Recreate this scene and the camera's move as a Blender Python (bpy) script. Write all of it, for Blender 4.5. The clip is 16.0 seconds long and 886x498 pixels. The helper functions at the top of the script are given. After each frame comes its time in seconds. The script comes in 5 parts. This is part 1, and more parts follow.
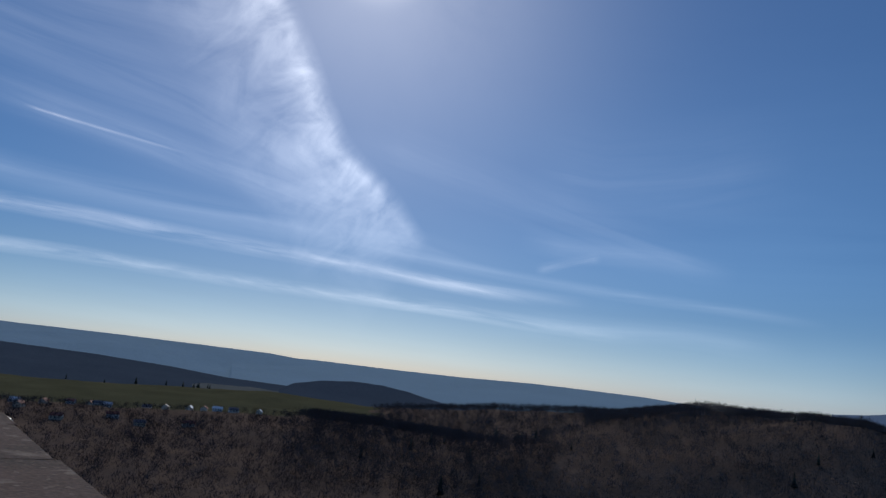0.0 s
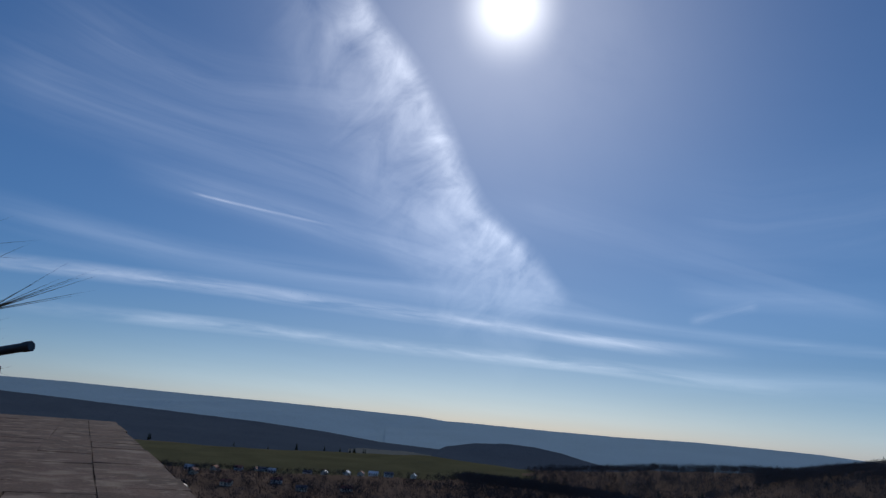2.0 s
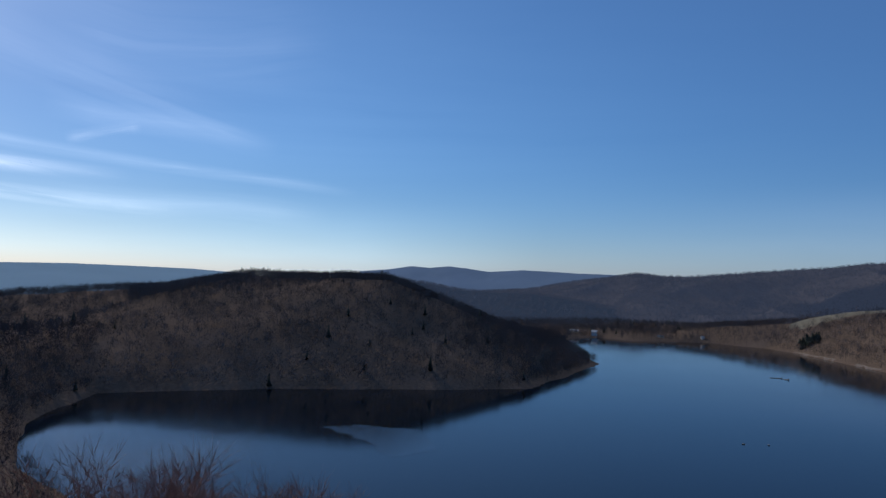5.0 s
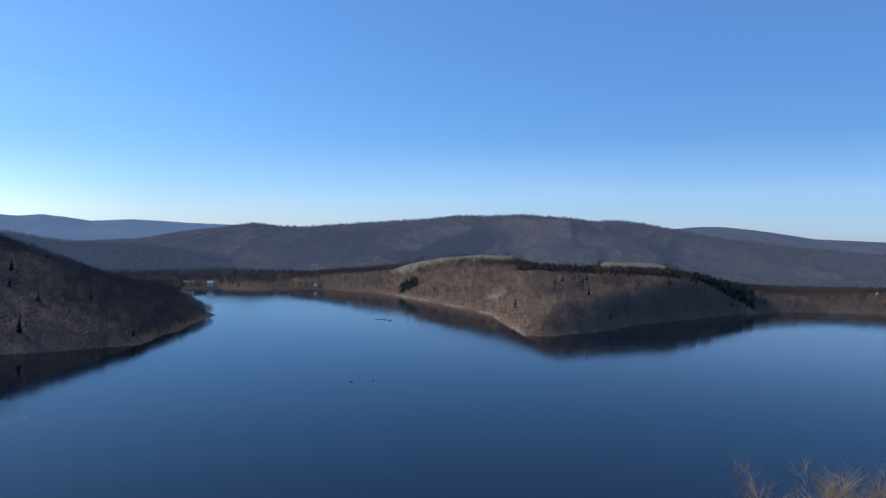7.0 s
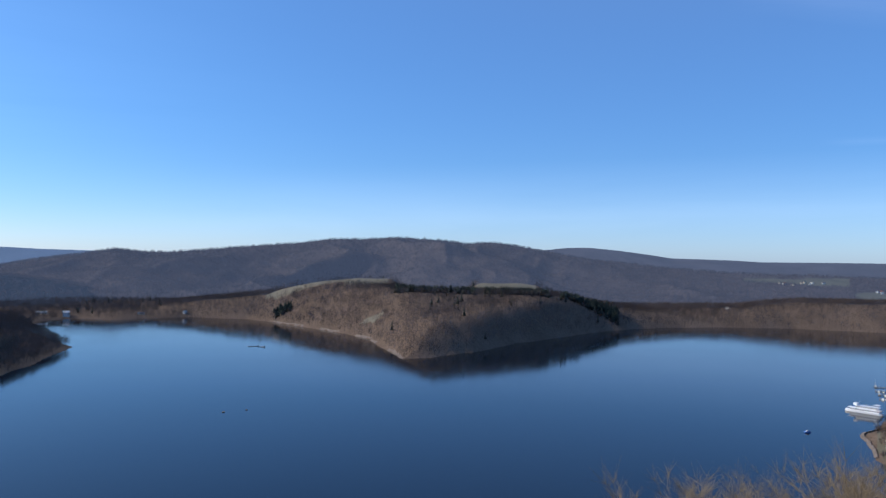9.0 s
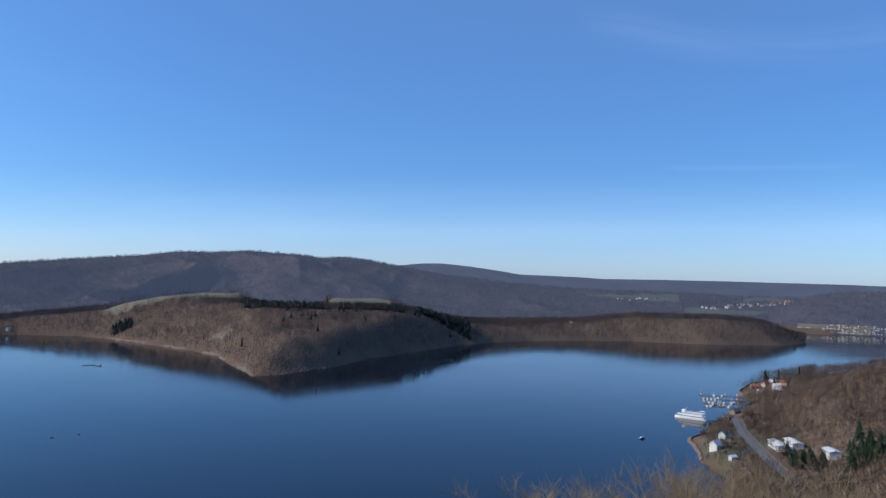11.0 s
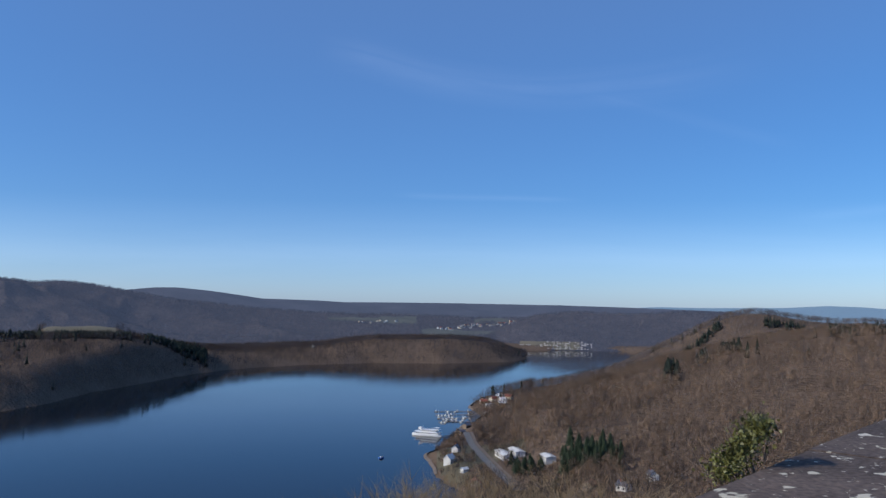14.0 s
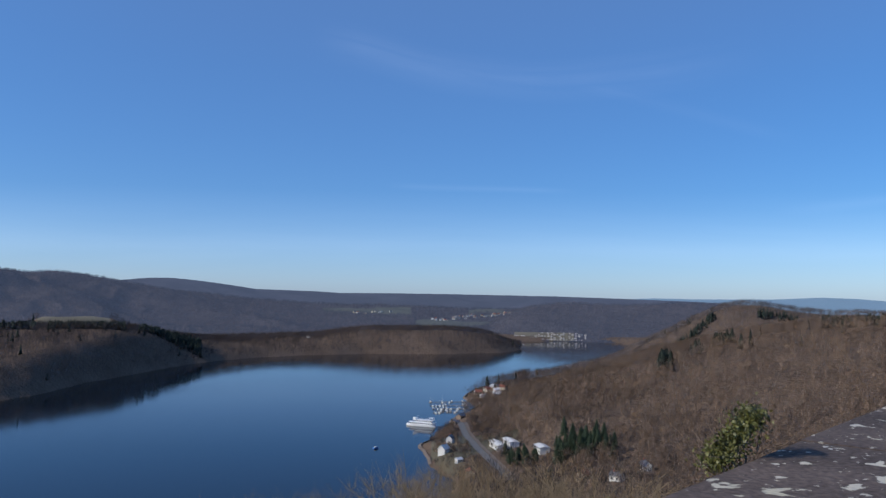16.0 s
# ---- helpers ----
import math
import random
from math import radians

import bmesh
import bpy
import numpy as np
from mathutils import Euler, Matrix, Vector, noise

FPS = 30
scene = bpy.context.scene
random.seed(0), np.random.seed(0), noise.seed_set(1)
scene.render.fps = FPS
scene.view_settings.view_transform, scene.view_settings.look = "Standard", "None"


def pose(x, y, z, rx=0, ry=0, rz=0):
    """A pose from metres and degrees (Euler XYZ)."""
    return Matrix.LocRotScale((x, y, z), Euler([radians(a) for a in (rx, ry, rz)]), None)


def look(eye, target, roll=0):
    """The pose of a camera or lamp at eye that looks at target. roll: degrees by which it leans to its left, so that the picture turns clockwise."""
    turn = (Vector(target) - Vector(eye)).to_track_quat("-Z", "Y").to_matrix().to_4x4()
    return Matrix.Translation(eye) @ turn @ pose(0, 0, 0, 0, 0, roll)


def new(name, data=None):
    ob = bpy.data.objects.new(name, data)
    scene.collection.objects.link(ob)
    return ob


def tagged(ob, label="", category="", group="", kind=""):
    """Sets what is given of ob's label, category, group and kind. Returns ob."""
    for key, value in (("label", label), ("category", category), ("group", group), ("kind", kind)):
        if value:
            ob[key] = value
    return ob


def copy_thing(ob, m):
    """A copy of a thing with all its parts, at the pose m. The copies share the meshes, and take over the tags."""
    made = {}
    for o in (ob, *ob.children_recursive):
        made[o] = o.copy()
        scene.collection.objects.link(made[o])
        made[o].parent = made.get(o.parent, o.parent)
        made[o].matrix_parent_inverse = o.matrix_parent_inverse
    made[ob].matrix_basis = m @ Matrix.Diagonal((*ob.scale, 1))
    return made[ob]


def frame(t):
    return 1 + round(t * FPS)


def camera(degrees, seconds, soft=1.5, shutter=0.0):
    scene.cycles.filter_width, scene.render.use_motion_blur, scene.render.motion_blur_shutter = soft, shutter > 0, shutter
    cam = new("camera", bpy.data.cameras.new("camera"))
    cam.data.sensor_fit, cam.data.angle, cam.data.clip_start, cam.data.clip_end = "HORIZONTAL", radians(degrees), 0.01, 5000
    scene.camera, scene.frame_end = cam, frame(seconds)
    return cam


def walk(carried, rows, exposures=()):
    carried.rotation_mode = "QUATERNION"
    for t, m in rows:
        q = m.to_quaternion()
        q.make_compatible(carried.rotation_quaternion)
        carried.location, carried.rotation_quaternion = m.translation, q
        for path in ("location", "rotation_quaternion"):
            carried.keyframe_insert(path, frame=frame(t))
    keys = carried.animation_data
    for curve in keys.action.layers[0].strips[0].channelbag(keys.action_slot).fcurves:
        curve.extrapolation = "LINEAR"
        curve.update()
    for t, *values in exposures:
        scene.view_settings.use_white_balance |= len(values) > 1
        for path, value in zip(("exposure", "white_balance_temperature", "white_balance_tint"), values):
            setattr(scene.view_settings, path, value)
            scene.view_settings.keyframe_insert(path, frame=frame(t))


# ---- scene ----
# ---- camera: a phone held over the parapet, turning from the south-east to the north-west ----
EYE_Z = 130.0
cam = camera(60.5, 16.0, soft=1.45)
TURN = [  # seconds, yaw, pitch, roll, metres that the phone is held towards the outer edge
    (0.0, 70.62, 9.56, -5.90, 0.290),
    (0.5, 73.56, 10.08, -5.75, 0.290),
    (1.0, 76.59, 10.91, -5.20, 0.290),
    (1.5, 79.69, 11.95, -4.82, 0.290),
    (2.0, 81.79, 12.99, -4.66, 0.290),
    (2.5, 75.31, 11.88, -2.72, 0.290),
    (3.0, 65.54, 7.34, -1.07, 0.290),
    (3.2, 61.80, 5.91, -0.93, 0.290),
    (5.3, 33.17, 1.70, -1.44, 0.223),
    (5.5, 29.77, 1.32, -1.33, 0.217),
    (6.0, 20.53, -0.05, -1.31, 0.201),
    (6.5, 14.49, -0.80, -1.48, 0.185),
    (7.0, 9.34, -0.97, -1.55, 0.169),
    (7.5, 4.39, -0.88, -1.38, 0.153),
    (8.0, 3.50, 0.12, -1.16, 0.137),
    (8.5, 2.22, 0.71, -0.97, 0.121),
    (9.0, -0.00, 0.95, -0.83, 0.105),
    (9.5, -2.76, 1.27, -0.90, 0.089),
    (10.0, -5.57, 1.60, -1.05, 0.073),
    (12.3, -17.06, 3.10, -1.08, 0.000),
    (12.5, -17.91, 3.18, -1.03, 0.000),
    (13.0, -20.65, 3.43, -1.02, 0.000),
    (13.5, -25.78, 3.95, -0.83, 0.000),
    (14.0, -30.14, 4.35, -0.60, 0.000),
    (14.5, -33.04, 4.62, -0.40, 0.000),
    (15.0, -32.51, 4.55, -0.37, 0.000),
    (15.5, -31.38, 4.14, -0.45, 0.000),
    (16.0, -30.54, 3.67, -0.70, 0.000),
]
walk(cam, [(t, pose(0, reach, EYE_Z, 90 + pitch, roll, yaw)) for t, yaw, pitch, roll, reach in TURN],
     exposures=[(0.0, -1.1), (2.5, -1.22), (3.2, -1.3), (5.3, -0.42), (7.0, 0.18), (9.0, 0.27), (12.5, 0.06), (16.0, -0.02)])

# ---- daylight: clear spring sky, sun high over the lake's south-eastern end ----
SUN_AZ, SUN_EL = 79.0, 30.5
world = bpy.data.worlds.new("sky")
scene.world = world
world.use_nodes = True
wn = world.node_tree.nodes
sky = wn.new("ShaderNodeTexSky")
sky.sky_type = "NISHITA"
sky.sun_disc = False
sky.sun_elevation = radians(SUN_EL)
sky.sun_rotation = radians(-SUN_AZ)
sky.altitude = 1500
sky.air_density, sky.dust_density, sky.ozone_density = 1.0, 1.2, 6.0
wn["Background"].inputs["Strength"].default_value = 0.135
deep = wn.new("ShaderNodeHueSaturation")
deep.inputs["Saturation"].default_value = 1.32
world.node_tree.links.new(sky.outputs["Color"], deep.inputs["Color"])
veil = wn.new("ShaderNodeMix")  # thin high haze evens the sky out
veil.data_type = "RGBA"
veil.inputs["Factor"].default_value = 0.4
veil.inputs["B"].default_value = (1.8, 2.7, 5.25, 1)
world.node_tree.links.new(deep.outputs["Color"], veil.inputs["A"])
world.node_tree.links.new(veil.outputs["Result"], wn["Background"].inputs["Color"])
sun = new("sun", bpy.data.lights.new("sun", "SUN"))
sun.data.energy, sun.data.angle, sun.data.color = 3.3, radians(0.53), (1.0, 0.93, 0.82)
_a, _e = radians(SUN_AZ), radians(SUN_EL)
SUN_DIR = Vector((-math.sin(_a) * math.cos(_e), math.cos(_a) * math.cos(_e), math.sin(_e)))
sun.matrix_world = look((0, 0, 300), Vector((0, 0, 300)) - SUN_DIR)

# ---- materials ----


def material(name, colour, rough=0.9, vary=0.25, size=1.0, fine=8.0, bump=0.3, metal=0.0, tone=False, dark=None, spec=0.3, gaps=0.0):
    """A principled surface whose colour wanders at two scales; tone: each tree's or stone's own shade."""
    m = bpy.data.materials.new(name)
    m.use_nodes = True
    n, ln = m.node_tree.nodes, m.node_tree.links
    b = n["Principled BSDF"]
    b.inputs["Roughness"].default_value, b.inputs["Metallic"].default_value = rough, metal
    b.inputs["Specular IOR Level"].default_value = spec
    co = n.new("ShaderNodeTexCoord")
    big, small = n.new("ShaderNodeTexNoise"), n.new("ShaderNodeTexNoise")
    big.inputs["Scale"].default_value, small.inputs["Scale"].default_value = 1 / size, fine / size
    big.inputs["Detail"].default_value, small.inputs["Detail"].default_value = 4, 3
    for x in (big, small):
        ln.new(co.outputs["Object"], x.inputs["Vector"])
    add = n.new("ShaderNodeMath")
    add.operation = "ADD"
    ln.new(big.outputs["Fac"], add.inputs[0])
    ln.new(small.outputs["Fac"], add.inputs[1])
    last = add
    if tone:
        at = n.new("ShaderNodeAttribute")
        at.attribute_name = "tone"
        more = n.new("ShaderNodeMath")
        more.operation = "ADD"
        ln.new(add.outputs[0], more.inputs[0])
        ln.new(at.outputs["Fac"], more.inputs[1])
        last = more
    ramp = n.new("ShaderNodeMapRange")
    ramp.inputs["From Min"].default_value, ramp.inputs["From Max"].default_value = (0.65, 1.35) if not tone else (0.6, 2.4)
    ln.new(last.outputs[0], ramp.inputs["Value"])
    mix = n.new("ShaderNodeMix")
    mix.data_type = "RGBA"
    c = Vector(colour)
    lo = Vector(dark) if dark else c * (1 - vary)
    hi = c * (1 + vary)
    mix.inputs["A"].default_value, mix.inputs["B"].default_value = (*lo, 1), (*hi, 1)
    ln.new(ramp.outputs[0], mix.inputs["Factor"])
    ln.new(mix.outputs["Result"], b.inputs["Base Color"])
    if tone:  # twigs are shaded with the roundness of the crown they belong to
        cr = n.new("ShaderNodeAttribute")
        cr.attribute_name = "crown"
        ln.new(cr.outputs["Vector"], b.inputs["Normal"])
        if gaps:  # a spray of fine twigs lets light through between them
            clear, half = n.new("ShaderNodeBsdfTransparent"), n.new("ShaderNodeMixShader")
            half.inputs["Fac"].default_value = gaps
            ln.new(b.outputs[0], half.inputs[1])
            ln.new(clear.outputs[0], half.inputs[2])
            ln.new(half.outputs[0], n["Material Output"].inputs["Surface"])
    if bump:
        bp = n.new("ShaderNodeBump")
        bp.inputs["Strength"].default_value, bp.inputs["Distance"].default_value = bump, size / fine
        ln.new(small.outputs["Fac"], bp.inputs["Height"])
        ln.new(bp.outputs["Normal"], b.inputs["Normal"])
    return m


M_FLOOR = material("leaf_litter", (0.15, 0.108, 0.08), size=60, fine=14, vary=0.3, bump=0.6, spec=0)
M_MEADOW = material("meadow", (0.095, 0.092, 0.052), size=80, fine=30, vary=0.25, spec=0)
M_PALE = material("dry_grass", (0.18, 0.155, 0.105), size=60, fine=20, vary=0.2)
M_LAWN = material("winter_lawn", (0.115, 0.1, 0.062), size=20, fine=12, vary=0.25)
M_SHORE = material("shore_gravel", (0.18, 0.14, 0.11), size=8, fine=10, vary=0.3)
M_TREE = material("winter_twigs", (0.38, 0.268, 0.197), size=120, fine=12, vary=0.22, tone=True, bump=0, spec=0, gaps=0.5)
# darker twig copy; carries the backlit shade of the hill across the bay
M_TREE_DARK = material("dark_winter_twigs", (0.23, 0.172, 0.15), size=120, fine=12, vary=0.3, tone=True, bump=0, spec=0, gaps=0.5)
# twig colour darkened in place of the valley's shade
M_TREE_VALLEY = material("winter_twigs_valley_shade", (0.12, 0.088, 0.088), size=120, fine=12, vary=0.3, tone=True, bump=0, spec=0, gaps=0.5)
# greyer copy of the twig colour; the farther hill's haze is mixed in
M_TREE_HAZED = material("hazed_winter_twigs", (0.31, 0.246, 0.22), size=120, fine=12, vary=0.22, tone=True, bump=0, spec=0, gaps=0.5)
M_CONIFER = material("conifer_needles", (0.032, 0.043, 0.034), size=30, fine=10, vary=0.5, tone=True, bump=0, spec=0.1)
M_NEEDLE = material("spruce_needles", (0.034, 0.05, 0.03), size=6, fine=8, vary=0.5, bump=0, spec=0.1)
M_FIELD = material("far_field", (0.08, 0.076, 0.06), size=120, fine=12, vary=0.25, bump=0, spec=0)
M_FAR1 = material("far_wood_brown", (0.05, 0.041, 0.038), size=140, fine=22, vary=0.4, bump=0.35, spec=0)
# haze is put into the mauve, blue and pale colours of the farthest ridges
M_FAR4 = material("far_wood_haze_mauve", (0.05, 0.048, 0.055), size=180, fine=25, vary=0.35, bump=0.35, spec=0)
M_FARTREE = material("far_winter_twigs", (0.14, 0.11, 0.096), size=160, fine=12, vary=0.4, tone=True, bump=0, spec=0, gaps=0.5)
# ridge 1's backlit shade is in this dark colour; ridge 7's conifers share it
M_FAR0 = material("far_conifer_and_shade", (0.026, 0.03, 0.034), size=140, fine=22, vary=0.3, bump=0.35, spec=0)
M_FAR2 = material("far_wood_haze_blue", (0.066, 0.088, 0.135), size=220, fine=30, vary=0.2, bump=0.3, spec=0)
M_FAR3 = material("far_wood_haze_pale", (0.11, 0.16, 0.21), size=400, fine=30, vary=0.12, bump=0.2, spec=0)


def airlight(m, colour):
    """The bright air before a distant backdrop, put into its surface as glow."""
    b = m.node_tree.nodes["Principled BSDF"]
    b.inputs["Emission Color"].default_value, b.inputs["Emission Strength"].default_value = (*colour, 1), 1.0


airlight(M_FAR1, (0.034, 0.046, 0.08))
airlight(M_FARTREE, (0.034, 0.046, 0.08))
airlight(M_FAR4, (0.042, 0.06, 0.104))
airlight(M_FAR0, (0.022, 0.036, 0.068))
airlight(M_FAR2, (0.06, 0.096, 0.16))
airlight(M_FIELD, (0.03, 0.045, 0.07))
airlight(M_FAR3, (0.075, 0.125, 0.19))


def water_material():
    m = bpy.data.materials.new("lake_water")
    m.use_nodes = True
    n, ln = m.node_tree.nodes, m.node_tree.links
    b = n["Principled BSDF"]
    b.inputs["Base Color"].default_value = (0.003, 0.006, 0.011, 1)
    b.inputs["Roughness"].default_value = 0.07
    b.inputs["IOR"].default_value = 1.28
    co = n.new("ShaderNodeTexCoord")
    waves = n.new("ShaderNodeTexNoise")
    waves.inputs["Scale"].default_value, waves.inputs["Detail"].default_value = 0.35, 4
    ln.new(co.outputs["Object"], waves.inputs["Vector"])
    bp = n.new("ShaderNodeBump")
    bp.inputs["Strength"].default_value, bp.inputs["Distance"].default_value = 0.05, 0.5
    ln.new(waves.outputs["Fac"], bp.inputs["Height"])
    ln.new(bp.outputs["Normal"], b.inputs["Normal"])
    # long calm and ruffled lanes
    lanes = n.new("ShaderNodeTexNoise")
    lanes.inputs["Scale"].default_value, lanes.inputs["Detail"].default_value = 0.004, 3
    ln.new(co.outputs["Object"], lanes.inputs["Vector"])
    mr = n.new("ShaderNodeMapRange")
    mr.inputs["From Min"].default_value, mr.inputs["From Max"].default_value = 0.35, 0.7
    mr.inputs["To Min"].default_value, mr.inputs["To Max"].default_value = 0.05, 0.11
    ln.new(lanes.outputs["Fac"], mr.inputs["Value"])
    ln.new(mr.outputs[0], b.inputs["Roughness"])
    return m


M_WATER = water_material()

# ---- the lie of the land: bearings are degrees left of the view's zero, ranges in metres from the castle ----


def at(az, r, z=0.0):
    a = radians(az)
    return Vector((-math.sin(a) * r, math.cos(a) * r, z))


def elev(az, r, el, trees=12):
    """A crest point seen el degrees over the level line, less the trees that stand on it."""
    return (az, r, EYE_Z + r * math.tan(radians(el)) - trees)


LAKE = [(62, 862), (50, 868), (37.3, 875), (31, 905), (27.4, 1084), (25.9, 1210), (27, 1330), (28.5, 1500), (28.1, 1690), (26.2, 1771),
        (23.5, 1700), (18.7, 1760), (14.3, 1690), (11.1, 1530), (7.8, 1380), (5.4, 1258), (3.8, 1085), (2.9, 1008), (1.2, 1020),
        (-2.2, 1095), (-6, 1250), (-11, 1450), (-14.4, 1590), (-17, 1650), (-20, 1700), (-24.7, 1760), (-30.3, 1760), (-35.1, 1840),
        (-36.4, 1950), (-36.5, 2110), (-36.2, 2330), (-41.2, 2420), (-43.5, 2370), (-44.6, 2150), (-43.5, 1800), (-41, 1480), (-37.8, 1290),
        (-35.1, 1216), (-33.1, 1120), (-32.3, 1000), (-32.9, 924), (-31.9, 850), (-31.4, 797), (-30, 741), (-29.2, 670), (-29.6, 595)]
LAKE2 = [(-31.2, 550), (-32, 470), (-25, 380), (-10, 330), (10, 320), (30, 330), (50, 360), (61, 430), (66, 560), (66, 720)]
LAKE_XY = np.array([at(a, r)[:2] for a, r in LAKE + LAKE2])

RIDGES = [  # crest points, width of the flank, in metres
    ([elev(78, 1450, -3.9), elev(73.8, 1500, -3.2), elev(69.5, 1600, -2.0), elev(62.8, 1500, -1.36), elev(58, 1420, -1.1), elev(55, 1380, -0.68),
      elev(51.5, 1300, 0.32), elev(48, 1280, 0.42), elev(45, 1260, 0.48), elev(41.7, 1240, 0.15), elev(37.5, 1230, -1.45), elev(33.3, 1230, -3.2), elev(29, 1230, -4.6),
      elev(26.4, 1215, -5.9, 6)], 330),
    ([elev(24, 1950, -3.6), elev(20.6, 2000, -2.98), elev(16.5, 1950, -2.71), elev(11, 1800, -2.1), elev(7.8, 1700, -1.85), elev(5, 1580, -1.7),
      elev(2, 1520, -1.7), elev(-2.8, 1570, -1.74), elev(-7, 1700, -2.0), elev(-11.2, 1800, -2.6), elev(-15.3, 1900, -2.9), elev(-21, 1950, -2.6),
      elev(-25, 1960, -2.05), elev(-31, 1980, -2.0), elev(-34.3, 2000, -2.4), elev(-36, 2020, -3.0)], 330),
    ([elev(-37, 1245, -5.75), elev(-39.5, 1240, -5.35), elev(-42.1, 1200, -4.75), elev(-44.6, 1180, -3.9), elev(-47, 1160, -3.2), elev(-50, 1150, -2.5),
      elev(-53.9, 1100, -1.73), elev(-57.6, 1050, -1.0), elev(-61, 1000, -0.8), elev(-70, 950, -0.4), elev(-85, 900, 0.2)], 370),
    ([elev(-45.4, 2000, -2.6), elev(-47.4, 1980, -0.85), elev(-50.6, 1980, 0.15), elev(-53.2, 1980, 0.18), elev(-55.8, 1980, -0.25),
      elev(-57.6, 1980, -0.4), elev(-66, 1950, -0.3), elev(-85, 1900, 0)], 260),
    ([(3.0, 1150, 36), (1, 1165, 43), (-3, 1275, 46), (-7, 1420, 41), (-10.5, 1560, 34)], 115),
    ([elev(11.5, 1785, -1.86, 0), elev(4.2, 1765, -1.68, 0)], 60),
    ([elev(-3.0, 1725, -1.66, 0), elev(-6.9, 1740, -1.75, 0)], 60),
    ([(110, 1050, 52), (100, 1020, 52), (92, 1020, 56), (84, 1040, 58), (77, 1060, 52)], 420),
    ([elev(112, 1900, -2.9, 0), elev(100, 1900, -2.95, 0), elev(90, 1850, -2.8, 0), elev(83, 1850, -2.5, 0), elev(76, 1800, -2.7, 0)], 520),
]


def vnoise(x, y, seed=0):
    """Smooth value noise on a unit lattice."""
    xi, yi = np.floor(x).astype(np.int64), np.floor(y).astype(np.int64)
    fx, fy = x - xi, y - yi
    fx, fy = fx * fx * (3 - 2 * fx), fy * fy * (3 - 2 * fy)

    def h(i, j):
        k = (i * 374761393 + j * 668265263 + seed * 982451653) & 0x7FFFFFFF
        k = ((k ^ (k >> 13)) * 1274126177) & 0x7FFFFFFF
        return ((k ^ (k >> 16)) & 0xFFFF) / 65535.0
    a, b, c, d = h(xi, yi), h(xi + 1, yi), h(xi, yi + 1), h(xi + 1, yi + 1)
    return (a + (b - a) * fx) * (1 - fy) + (c + (d - c) * fx) * fy - 0.5


def fbm(x, y, size, octaves=4, seed=0):
    out = 0
    for k in range(octaves):
        out = out + vnoise(x * 2 ** k / size, y * 2 ** k / size, seed + k) / 2 ** k
    return out


def shore_distance(x, y):
    """Metres from the lake's edge, positive on land."""
    ax, ay = LAKE_XY[:, 0], LAKE_XY[:, 1]
    bx, by = np.roll(ax, -1), np.roll(ay, -1)
    best, inside = np.full(x.shape, 1e9), np.zeros(x.shape, bool)
    for k in range(len(ax)):
        dx, dy = bx[k] - ax[k], by[k] - ay[k]
        t = np.clip(((x - ax[k]) * dx + (y - ay[k]) * dy) / (dx * dx + dy * dy), 0, 1)
        best = np.minimum(best, np.hypot(x - ax[k] - t * dx, y - ay[k] - t * dy))
        cross = (ay[k] > y) != (by[k] > y)
        inside ^= cross & (x < ax[k] + (y - ay[k]) / (dy if dy else 1e-9) * dx)
    return np.where(inside, -best, best)


ROAD = [(-31.2, 850), (-31.75, 800), (-32.05, 745), (-32.4, 690), (-33.2, 635), (-34.2, 585), (-36, 520)]


def polyline_distance(x, y, line):
    pts, best = [at(*p) for p in line], np.full(x.shape, 1e9)
    for p, q in zip(pts[:-1], pts[1:]):
        dx, dy = q.x - p.x, q.y - p.y
        t = np.clip(((x - p.x) * dx + (y - p.y) * dy) / (dx * dx + dy * dy), 0, 1)
        best = np.minimum(best, np.hypot(x - p.x - t * dx, y - p.y - t * dy))
    return best


